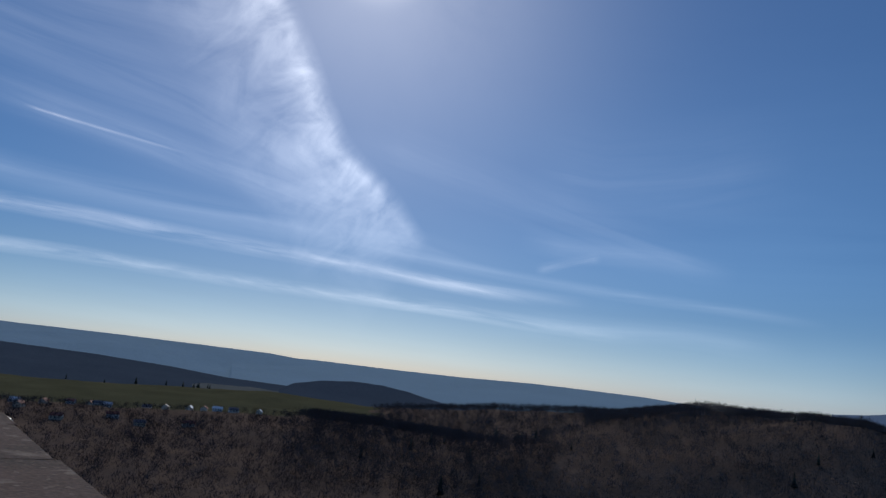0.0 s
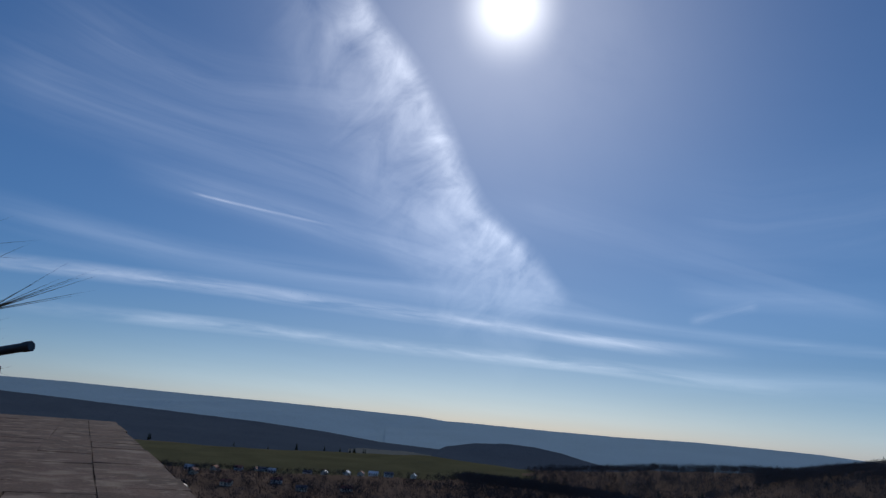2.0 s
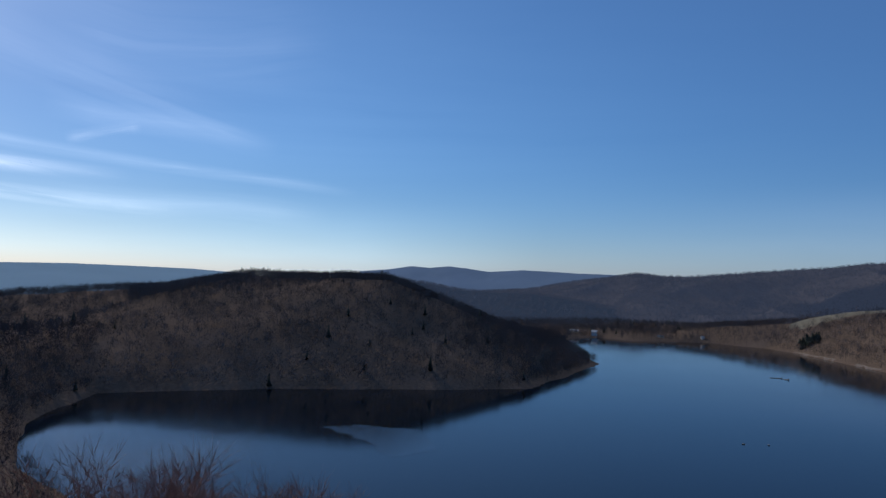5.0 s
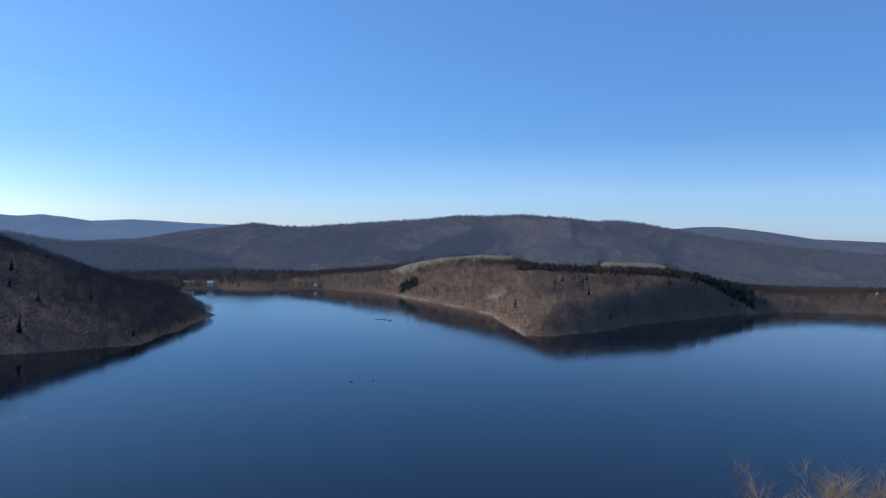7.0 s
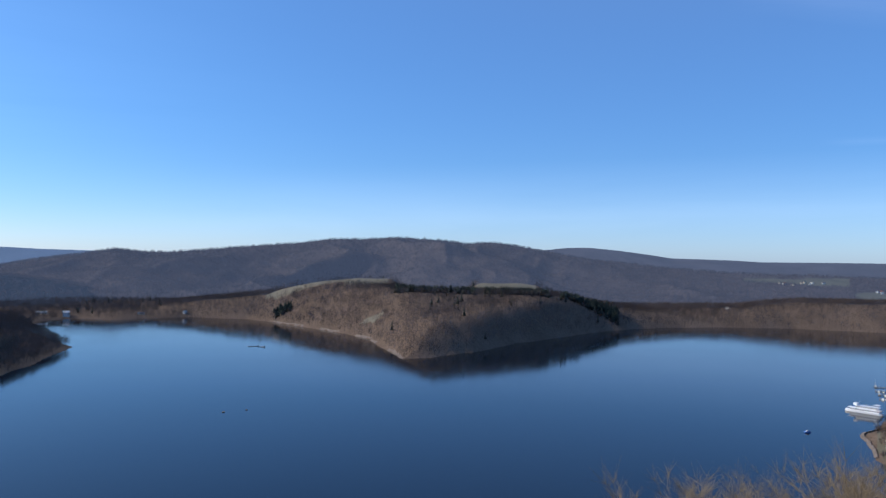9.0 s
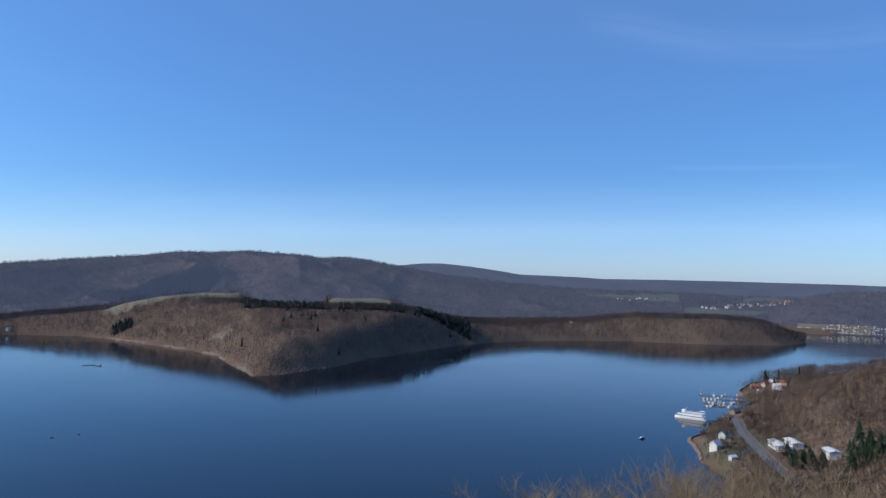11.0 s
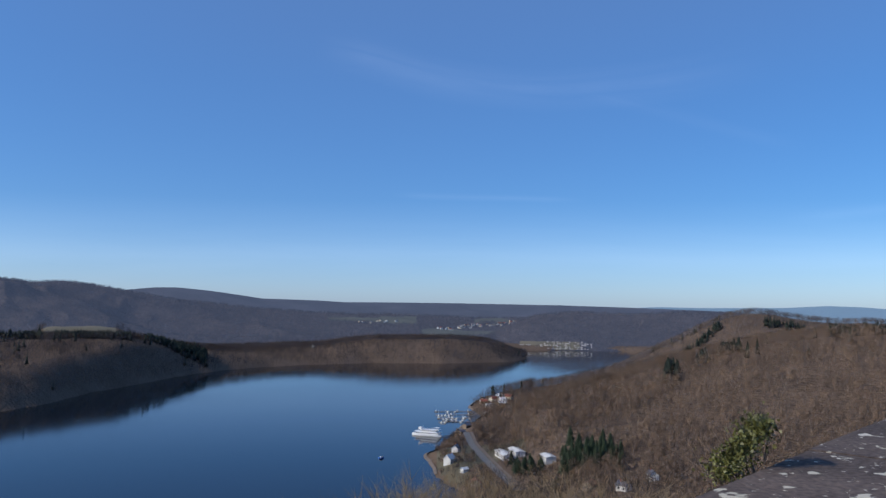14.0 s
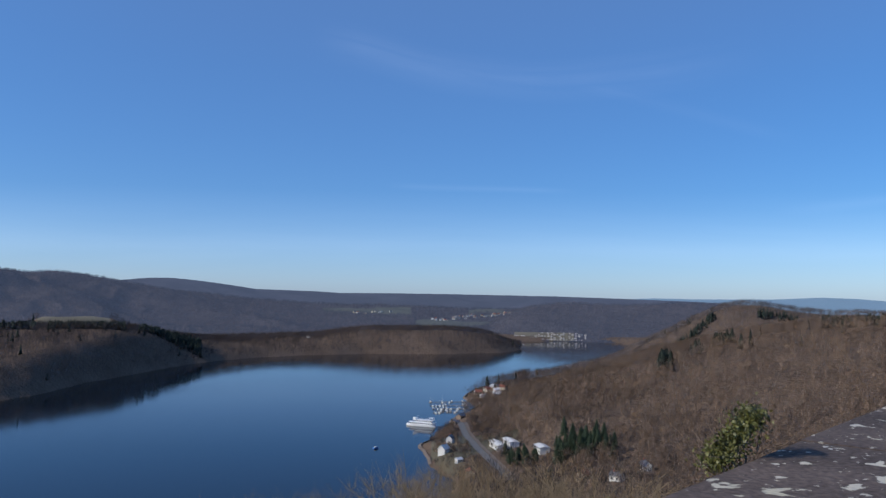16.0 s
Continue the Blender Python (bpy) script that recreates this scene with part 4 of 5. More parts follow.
def ivy(m):
    rng = random.Random(5)
    e = thing("ivy_bush", m, "small green ivy bush with bare stems on the parapet edge", "ivy")
    V, F = [], []
    tips = []
    for k in range(16):
        p = Vector((rng.uniform(-0.06, 0.06), rng.uniform(0, 0.05), -0.1))
        d = Vector((rng.uniform(-0.9, 0.7), rng.uniform(-0.1, 0.5), rng.uniform(0.3, 1.0))).normalized()
        rad = rng.uniform(0.002, 0.0045)
        for j in range(6 if k % 3 else 9):
            d = (d + Vector((rng.gauss(0, 0.25), rng.gauss(0, 0.2), rng.gauss(0.05, 0.2)))).normalized()
            q = p + d * rng.uniform(0.03, 0.06)
            tube_into(V, F, p, q, rad, rad * 0.85, 4)
            p, rad = q, rad * 0.85
            tips.append(p.copy())
    join("stems", V, F, M_BARK, e)
    LV, LF = [], []
    for k in range(3600):
        t = rng.random()
        lump = 0.6 + 0.4 * math.sin(t * 17)
        c = Vector((-0.09 + 0.17 * t + rng.gauss(0, 0.036) * lump, 0.05 + rng.gauss(0, 0.035), -0.03 + 0.2 * t ** 1.2 + rng.gauss(0, 0.027) * lump))
        s = rng.uniform(0.0045, 0.008)
        nrm = Vector((rng.gauss(0, 0.8), -0.4 + rng.gauss(0, 0.7), 0.4 + rng.gauss(0, 0.6))).normalized()
        a = nrm.orthogonal().normalized()
        a = (Matrix.Rotation(rng.uniform(0, 6.28), 3, nrm) @ a)
        b = nrm.cross(a)
        i = len(LV)
        for u, v, h in ((0, -1.0, 0), (0.85, -0.35, 0.12), (0.5, 0.35, 0), (0, 1.25, -0.25), (-0.5, 0.35, 0), (-0.85, -0.35, 0.12), (0, 0, 0.05)):
            LV.append(c + (a * u + b * v + nrm * h) * s)
        for k2 in range(6):
            LF.append((i + k2, i + (k2 + 1) % 6, i + 6))
    join("leaves", LV, LF, material("ivy_leaf", (0.1, 0.1, 0.022), rough=0.5, vary=0.7, size=0.12, fine=5, bump=0, spec=0.5), e, "yellow-green glossy leaves")
    return e


edge_p = WALL_M @ Vector((2.47, EDGE + 0.035, TOP + 0.0))
ivy(Matrix.Translation(edge_p) @ pose(0, 0, 0, 0, 0, WALL_TURN - 45) @ Matrix.Scale(0.86, 4))
edge_q = WALL_M @ Vector((1.62, EDGE + 0.03, TOP - 0.1))
ivy(Matrix.Translation(edge_q) @ pose(0, 0, 0, 0, 0, WALL_TURN - 20) @ Matrix.Scale(0.5, 4))

# ---- telescope at the wall's far end ----
tube_at = at(112.4, 5.2, EYE_Z + 0.2) + Vector((0, 0.29, 0))
scope = thing("telescope", Matrix.Translation((tube_at.x, tube_at.y, TOP - 1.15)), "dark metal viewing telescope on a post by the parapet", "telescope")
hgt = tube_at.z - (TOP - 1.15)
aim = Vector((0.35, 0.93, 0.2)).normalized()
bm = bmesh.new()
tube(bm, (0, 0, 0), (0, 0, hgt - 0.08), 0.05, 0.045, 12)
part("post", bm, M_DARK, scope)
bm = bmesh.new()
tube(bm, Vector((0, 0, hgt)) - aim * 0.3, Vector((0, 0, hgt)) + aim * 0.2, 0.027, 0.027, 16)
part("barrel", bm, M_DARK, scope)
bm = bmesh.new()
tube(bm, Vector((0, 0, hgt)) + aim * 0.19, Vector((0, 0, hgt)) + aim * 0.24, 0.031, 0.031, 16)
part("lens_hood", bm, M_DARK, scope, "black lens hood")

# ---- buildings ----


def house(m, w, d, h, roof, wall_mat, roof_mat, label, storeys=2, group="", chimney=True, flat=False):
    e = thing("house", m, label, "house", group)
    bm = bmesh.new()
    box(bm, -w / 2, w / 2, -d / 2, d / 2, -3, h)
    if not flat:
        for s in (-1, 1):
            v = [bm.verts.new((s * w / 2, -d / 2, h)), bm.verts.new((s * w / 2, d / 2, h)), bm.verts.new((s * w / 2, 0, h + roof))]
            bm.faces.new(v)
    part("wall", bm, wall_mat, e)
    bm = bmesh.new()
    o = 0.5
    if flat:
        box(bm, -w / 2 - o, w / 2 + o, -d / 2 - o, d / 2 + o, h, h + 0.35)
    else:
        for s in (-1, 1):
            y1 = s * (d / 2 + o)
            z1 = h - roof * o / (d / 2)
            pts = [(-w / 2 - o, y1, z1), (w / 2 + o, y1, z1), (w / 2 + o, 0, h + roof), (-w / 2 - o, 0, h + roof)]
            lo = [bm.verts.new(p) for p in pts]
            hi = [bm.verts.new((p[0], p[1], p[2] + 0.25)) for p in pts]
            bm.faces.new(lo)
            bm.faces.new(hi)
            for k in range(4):
                bm.faces.new((lo[k], lo[(k + 1) % 4], hi[(k + 1) % 4], hi[k]))
    part("roof", bm, roof_mat, e)
    if chimney and not flat:
        bm = bmesh.new()
        box(bm, w * 0.2, w * 0.2 + 0.7, -0.35 + d * 0.1, 0.35 + d * 0.1, h + roof * 0.4, h + roof + 0.9)
        part("chimney", bm, M_ROOF_RED, e)
    n = max(2, int(w / 3))
    for st in range(storeys):
        zc = 1.6 + st * (h / storeys)
        for k in range(n):
            x = -w / 2 + (k + 0.5) * w / n
            for y in (-d / 2, d / 2):
                bm = bmesh.new()
                box(bm, x - 0.55, x + 0.55, y - 0.05, y + 0.05, zc - 0.6, zc + 0.7)
                part("window", bm, M_GLASS, e)
    bm = bmesh.new()
    box(bm, w / 2 - 0.06, w / 2 + 0.06, -0.5, 0.5, 0, 2.1)
    part("door", bm, M_WOOD, e)
    return e


def place(az, r, turn, dz=0.0):
    p = at(az, r)
    return Matrix.Translation((p.x, p.y, ground_z(az, r) + dz)) @ pose(0, 0, 0, 0, 0, turn)


# lakeside houses below the castle
house(place(-30.75, 622, 25), 8, 6.5, 4.2, 3.0, M_WHITE, M_WHITE, "white gabled lakeside house beside the road", 2)
house(place(-31.2, 660, 40), 6.5, 5.5, 4.0, 2.4, M_WHITE, M_ROOF_GREY, "white house with a grey roof by the lake road", 2)
house(place(-31.85, 586, 10), 5, 3.4, 2.4, 1.0, M_WHITE, M_ROOF_METAL, "low white boathouse near the shore", 1, chimney=False)
house(place(-32.7, 548, 60), 8, 6, 3.2, 2, M_CREAM, M_ROOF_RED, "small cream cottage with red roof among trees", 1)
house(place(-34.75, 634, 72), 24, 8, 4.2, 0.9, M_WHITE, M_WHITE, "long white hotel wing with pale roof", 2, chimney=False)
house(place(-35.7, 640, 72), 20, 8, 4.6, 0.9, M_WHITE, M_WHITE, "stepped white hotel wing with pale roof", 2, chimney=False)
house(place(-38.0, 600, 70), 15, 8, 4.6, 1.0, M_WHITE, M_WHITE, "white guest house with pale metal roof", 2, chimney=False)
house(place(-41.0, 520, 20), 8, 6.5, 3.4, 2.2, M_CREAM, M_ROOF_RED, "cream house with red tiled roof below the castle", 2)
house(place(-43.4, 506, 100), 8, 6, 3.4, 2.2, M_WHITE, M_ROOF_GREY, "white house with grey roof among bare trees", 2)
house(place(-45.4, 530, 60), 8, 6, 4, 2.4, M_WHITE, M_ROOF_GREY, "white house half hidden in bare trees", 2)
house(place(-32.0, 815, 20), 9, 6, 3.5, 1.8, M_WOOD, M_ROOF_GREY, "dark wooden landing-stage kiosk", 1)
house(place(-31.6, 770, 20), 7, 5, 3, 1.4, M_WOOD, M_ROOF_GREY, "dark wooden ticket hut by the landing stage", 1)
rng = random.Random(3)
for k in range(13):
    az, r = -33.1 - 0.16 * k + rng.uniform(-0.15, 0.15), rng.uniform(940, 1080)
    house(place(az, r, rng.uniform(0, 180)), rng.uniform(7, 10), 6.5, 3.6, 2.4, rng.choice((M_WHITE, M_CREAM, M_WOOD)), rng.choice((M_ROOF_RED, M_ROOF_GREY, M_ROOF_METAL)),
          "small holiday house on the wooded cape", 1, "holiday houses on the cape")

# village in the valley
for k, (az, el) in enumerate([(99.3, -3.95), (99.6, -4.95), (93.7, -3.8), (94.8, -3.4), (94.2, -3.4), (91.2, -3.8), (88.4, -3.85), (86.5, -3.7), (83.6, -3.72), (96.7, -4.7), (91.5, -4.6),
                              (88.3, -4.5), (93.3, -4.5), (97.6, -4.0), (90.0, -3.9), (85.4, -3.9), (101.5, -4.2), (103.5, -4.0), (96.0, -3.8), (87.4, -3.9), (106, -4.1), (99.0, -4.4)]):
    r = 72 / math.tan(radians(-el))
    big = 20 if k in (3, 4) else rng.uniform(10, 15)
    # chosen roofs take the pale sheet colour in place of sun glints
    house(place(az, r, 79 + rng.choice((0, 90, 15))), big, 8, 3.8, 2.6, rng.choice((M_WHITE, M_CREAM)), M_ROOF_METAL if k in (0, 1, 2, 6, 7, 8) else rng.choice((M_ROOF_GREY, M_ROOF_RED)),
          "village house beside the meadow, roof coloured pale for the sun's glint" if k in (0, 1, 2, 6, 7, 8) else "village house with dark roof beside the meadow", 2, "village houses")

# distant village and farms on the far slope
far_rg = bpy.data.objects["backdrop_ridge_11"]
bpy.context.view_layer.update()


def on_ridge(az, el):
    way = Vector((-math.sin(radians(az)), math.cos(radians(az)), math.tan(radians(el)))).normalized()
    ok, p, _, _ = far_rg.ray_cast(Vector((0, 0, EYE_Z)), way)
    return p if ok else None


for k in range(64):
    if k < 8:
        az, el = rng.uniform(-27, -23.5), rng.uniform(-1.3, -1.1)
    else:
        az = rng.uniform(-36, -29.5)
        el = -1.75 + (-29.5 - az) * 0.1 + rng.uniform(-0.12, 0.12)
    p = on_ridge(az, el)
    if p:
        house(Matrix.Translation(p) @ pose(0, 0, 0, 0, 0, rng.uniform(0, 180)), rng.uniform(8, 13), 7, 4.5, 3, rng.choice((M_WHITE, M_WHITE, M_CREAM)), rng.choice((M_ROOF_GREY, M_ROOF_GREY, M_ROOF_GREY, M_ROOF_RED)),
              "tiny white house of the far village", 1, "houses of the far village", False)
# by the inlet and on the shores
house(place(26.3, 1785, 20), 12, 10, 9, 3, M_WHITE, M_WHITE, "white boathouse at the inlet's shore", 2)
house(place(27.8, 1800, 10), 22, 8, 4, 1.5, M_CREAM, M_ROOF_METAL, "long pale building at the inlet", 1)
house(place(18.7, 1775, 60), 8, 6, 4, 2, M_WHITE, M_WHITE, "small white house on the far shore", 1)
house(place(21.6, 1765, 10), 14, 6, 3, 1.2, M_CREAM, M_ROOF_GREY, "low pale shed on the far shore", 1)
house(place(-20.6, 1940, 30), 9, 7, 4, 2.5, M_WHITE, M_ROOF_GREY, "lone white house on the wooded shore", 1)

# ---- lake road ----
rp = [at(*p) for p in ROAD]
V, F = [], []
dense = []
for p, q in zip(rp[:-1], rp[1:]):
    for k in range(12):
        dense.append(p.lerp(q, k / 12))
for k in range(2, len(dense) - 2):
    dense[k] = sum((dense[k + j] for j in (-2, -1, 0, 1, 2)), Vector()) / 5


def strip(points, off0, off1, lift):
    V, F = [], []
    for k, p in enumerate(points):
        d = (points[min(k + 1, len(points) - 1)] - points[max(k - 1, 0)]).normalized()
        s = Vector((d.y, -d.x, 0))
        zc = float(land(np.array([p.x]), np.array([p.y]))[0])
        for o in (off0, off1):
            q = p + s * o
            V.append((q.x, q.y, zc + lift))
        if k:
            F.append((2 * k - 2, 2 * k - 1, 2 * k + 1, 2 * k))
    return V, F


V, F = strip(dense, -3.2, 3.2, 0.6)
road = join("road", V, F, M_ASPHALT)
tagged(road, "grey asphalt lakeside road curving along the shore", "road", kind="structure")
V, F = strip(dense, -6.6, -3.7, 0.7)
tagged(join("pavement", V, F, M_SHORE), "pale gravel footpath beside the lake road", "pavement", kind="structure")
path_pts = [at(a, r) for a, r in ((74.75, 650), (74.35, 615), (74.0, 585), (73.9, 560), (74.1, 530))]
V, F = strip([path_pts[i].lerp(path_pts[i + 1], k / 6) for i in range(4) for k in range(6)], -2.6, 2.6, 1.2)
tagged(join("path", V, F, M_SHORE), "pale forest track in the shaded valley", "path", kind="structure")

# ---- bare gravel shores ----


def shore_strip(name, az0, az1, width, gap, label):
    """Gravel laid bare along the water's edge, broken where trees reach the lake."""
    line = [at(a, r) for a, r in LAKE + LAKE2 if min(az0, az1) <= a <= max(az0, az1) and r > 560]
    V, F, last = [], [], None
    for p, q in zip(line[:-1], line[1:]):
        if (q - p).length > 260:
            continue
        d = (q - p).normalized()
        n = Vector((-d.y, d.x, 0))
        if float(shore_distance(np.array([(p + n * 9).x]), np.array([(p + n * 9).y]))[0]) < 0:
            n = -n
        steps = max(2, int((q - p).length / 5))
        offs = np.arange(-12, 16, 1.0)
        for k in range(steps):
            c = p.lerp(q, k / steps)
            z = land(np.array([(c + n * o).x for o in offs]), np.array([(c + n * o).y for o in offs]))
            o = offs[int(np.argmax(z > 0.35))]
            w = width * (0.7 + 1.2 * (noise.noise((c.x * 0.02, c.y * 0.02, 3)) + 0.3))
            if noise.noise((c.x * 0.011, c.y * 0.011, 7)) < gap or w < 0.5:
                last = None
                continue
            a, b = c + n * (o - 1.5), c + n * (o + w)
            zb = float(land(np.array([b.x]), np.array([b.y]))[0])
            i = len(V)
            V += [(a.x, a.y, 0.1), (b.x, b.y, max(zb, 0.8) + 0.5)]
            if last is not None:
                F.append((last, last + 1, i + 1, i))
            last = i
    tagged(join(name, V, F, M_SHORE), label, "shore", kind="structure")


shore_strip("shore_peninsula", 14.5, 2.5, 2.6, -0.03, "pale bare gravel shore below the wooded peninsula")
shore_strip("shore_cape", -29.0, -33.2, 1.1, -0.6, "stone-edged lakeside path round the grassy cape")

# ---- excursion ship ----


def ship(m):
    e = thing("excursion_ship", m, "white three-deck excursion ship moored at the landing stage", "ship")
    L, B = 32.0, 7.0
    bm = bmesh.new()
    sec = []
    for k in range(13):
        t = k / 12
        x = -L / 2 + L * t
        w = B / 2 * min(1, (1 - t) * 3.2 + 0.05) ** 0.6 * min(1, 0.75 + t * 2)
        sheer = 1.5 + 0.7 * max(0, t - 0.7) * 3
        sec.append([bm.verts.new(c) for c in ((x, -w * 0.8, -0.5), (x, -w, sheer), (x, w, sheer), (x, w * 0.8, -0.5))])
    for a, b in zip(sec[:-1], sec[1:]):
        for k in range(4):
            bm.faces.new((a[k], a[(k + 1) % 4], b[(k + 1) % 4], b[k]))
    bm.faces.new(sec[0])
    bm.faces.new(sec[-1])
    part("hull", bm, M_SHIP, e)
    for nm, x0, x1, w, z0, z1 in (("main_cabin", -14, 11, 3.1, 1.5, 3.9), ("upper_cabin", -12, 6, 2.8, 4.1, 6.2)):
        bm = bmesh.new()
        box(bm, x0, x1, -w, w, z0, z1, 0.15)
        cab = part(nm, bm, M_SHIP, e)
        n = int((x1 - x0) / 2)
        for s in (-1, 1):
            for k in range(n):
                bm = bmesh.new()
                cx = x0 + (k + 0.5) * (x1 - x0) / n
                box(bm, cx - 0.75, cx + 0.75, s * w - 0.04, s * w + 0.04, z0 + 1.05, z1 - 0.5)
                part("window", bm, M_GLASS, cab)
    for nm, x0, x1, z in (("main_deck", -15.5, 13, 3.95), ("sun_deck", -14, 8, 6.25)):
        bm = bmesh.new()
        box(bm, x0, x1, -3.3, 3.3, z, z + 0.15)
        part(nm, bm, M_SHIP, e)
    bm = bmesh.new()
    box(bm, 5, 8.5, -1.8, 1.8, 6.4, 8.4, 0.2)
    part("wheelhouse", bm, M_SHIP, e)
    bm = bmesh.new()
    box(bm, 8.45, 8.56, -1.5, 1.5, 7.2, 8.1)
    part("wheelhouse_window", bm, M_GLASS, e)
    for s in (-1, 1):
        bm = bmesh.new()
        tube(bm, (-14, s * 3.2, 7.3), (5, s * 3.2, 7.3), 0.04, 0.04, 6)
        for k in range(13):
            x = -14 + k * 19 / 12
            tube(bm, (x, s * 3.2, 6.4), (x, s * 3.2, 7.3), 0.035, 0.035, 5)
        part("railing", bm, M_SHIP, e)
    bm = bmesh.new()
    tube(bm, (4, 0, 6.4), (4, 0, 11), 0.1, 0.05, 8)
    tube(bm, (4, -0.9, 9.6), (4, 0.9, 9.6), 0.05, 0.05, 6)
    part("mast", bm, M_SHIP, e)
    bm = bmesh.new()
    box(bm, -13.5, -9, -2.6, 2.6, 8.5, 8.65)
    for x in (-13.2, -9.3):
        for y in (-2.4, 2.4):
            tube(bm, (x, y, 6.4), (x, y, 8.5), 0.05, 0.05, 6)
    part("awning", bm, M_SHIP, e, "white sun awning")
    return e


p0, p1 = at(-27.98, 786), at(-30.1, 774)
ang = math.degrees(math.atan2(p0.y - p1.y, p0.x - p1.x))
ship(Matrix.Translation(((p0.x + p1.x) / 2, (p0.y + p1.y) / 2, 0.1)) @ pose(0, 0, 0, 0, 0, ang))


def pier(m, length, label):
    e = thing("pier", m, label, "pier", "marina piers")
    bm = bmesh.new()
    box(bm, 0, length, -1, 1, 0.5, 0.75)
    part("deck", bm, M_WOOD, e)
    for k in range(int(length / 6) + 1):
        bm = bmesh.new()
        tube(bm, (k * 6, 0.9, -3), (k * 6, 0.9, 1.6), 0.14, 0.14, 8)
        part("post", bm, M_WOOD, e)
    return e


def boat(m, hull, sail, label, group):
    e = thing("boat", m, label, "boat", group)
    bm = bmesh.new()
    sec = []
    for k in range(7):
        t = k / 6
        w = 1.1 * (1 - t ** 2.5) + 0.03
        sec.append([bm.verts.new(c) for c in ((-3 + 6 * t, -w * 0.6, -0.2), (-3 + 6 * t, -w, 0.85 + 0.2 * t), (-3 + 6 * t, w, 0.85 + 0.2 * t), (-3 + 6 * t, w * 0.6, -0.2))])
    for a, b in zip(sec[:-1], sec[1:]):
        for k in range(4):
            bm.faces.new((a[k], a[(k + 1) % 4], b[(k + 1) % 4], b[k]))
    bm.faces.new(sec[0])
    bm.faces.new(sec[-1])
    part("hull", bm, hull, e)
    bm = bmesh.new()
    box(bm, -1.2, 1.2, -0.75, 0.75, 0.9, 1.75, 0.15)
    part("cabin", bm, M_WHITE, e)
    bm = bmesh.new()
    box(bm, -0.9, 0.9, -0.78, 0.78, 1.2, 1.5)
    part("window", bm, M_GLASS, e)
    if sail:
        bm = bmesh.new()
        tube(bm, (0.3, 0, 0.9), (0.3, 0, 8.5), 0.07, 0.04, 6)
        tube(bm, (0.3, 0, 1.9), (-2.6, 0, 1.9), 0.09, 0.07, 6)
        part("mast", bm, M_WHITE, e)
    return e


motor = boat(Matrix.Translation((at(-30.6, 884).x, at(-30.6, 884).y, 0.1)), M_WHITE, False, "small white motor boat at the marina pier", "marina boats")
sailer = boat(Matrix.Translation((at(-31.0, 890).x, at(-31.0, 890).y, 0.1)), M_WHITE, True, "small white sailing boat with bare mast at the pier", "marina boats")
for j, r in enumerate((872, 898, 925, 955)):
    a0, a1 = -32.6, -29.9 + 0.12 * j
    q0, q1 = at(a0, r + 6), at(a1, r - 3)
    ang = math.degrees(math.atan2(q1.y - q0.y, q1.x - q0.x))
    L = (q1 - q0).length
    pier(Matrix.Translation((q0.x, q0.y, 0)) @ pose(0, 0, 0, 0, 0, ang), L, "long narrow wooden marina pier on posts")
    dvec = (q1 - q0).normalized()
    side = Vector((-dvec.y, dvec.x, 0))
    for k in range(11):
        if rng.random() < 0.3:
            continue
        s = rng.choice((-1, 1))
        p = q0 + dvec * (L * (k + 0.8) / 11.5) + side * s * 4.4
        copy_thing(sailer if rng.random() < 0.4 else motor, Matrix.Translation((p.x, p.y, 0.05)) @ pose(0, 0, 0, 0, 0, ang + 90 * s + rng.uniform(-6, 6)))
# landing stage, lone craft and floats
q0, q1 = at(-31.1, 782), at(-30.25, 774)
pier(Matrix.Translation((q0.x, q0.y, 0)) @ pose(0, 0, 0, 0, 0, math.degrees(math.atan2(q1.y - q0.y, q1.x - q0.x))), (q1 - q0).length, "wooden landing stage for the excursion ship")
p = at(-25.69, 664)
boat(Matrix.Translation((p.x, p.y, 0.05)) @ pose(0, 0, 0, 0, 0, 15), M_BLUE, False, "small blue and white pedal boat on open water", "")


def raft(az, r, w, d, turn, label):
    p = at(az, r)
    e = thing("raft", Matrix.Translation((p.x, p.y, 0)) @ pose(0, 0, 0, 0, 0, turn), label, "raft", "floats on the lake")
    bm = bmesh.new()
    box(bm, -w / 2, w / 2, -d / 2, d / 2, 0.15, 0.55, 0.05)
    part("deck", bm, M_WOOD, e)
    for s in (-1, 1):
        bm = bmesh.new()
        tube(bm, (-w / 2, s * d / 3, 0.05), (w / 2, s * d / 3, 0.05), 0.25, 0.25, 8)
        part("float", bm, M_DARK, e)
    if w > 3:
        bm = bmesh.new()
        box(bm, w / 2 - 1.4, w / 2 - 0.2, -0.6, 0.6, 0.55, 2.0, 0.1)
        part("hut", bm, M_DARK, e)


raft(13.25, 1155, 7, 4, 20, "dark moored swimming raft on the lake")
raft(13.9, 1165, 16, 1.2, 20, "low dark floating boom on the lake")
raft(15.92, 670, 2.2, 1.6, 0, "small dark mooring float on the lake")
raft(14.3, 676, 1.4, 1.0, 30, "tiny dark mooring float on the lake")

# ruffled patches where the breeze touches the water
M_RUFFLE = material("ruffled_water", (0.016, 0.028, 0.04), rough=0.17, vary=0.1, size=30, fine=20, bump=0.05, spec=0.5)


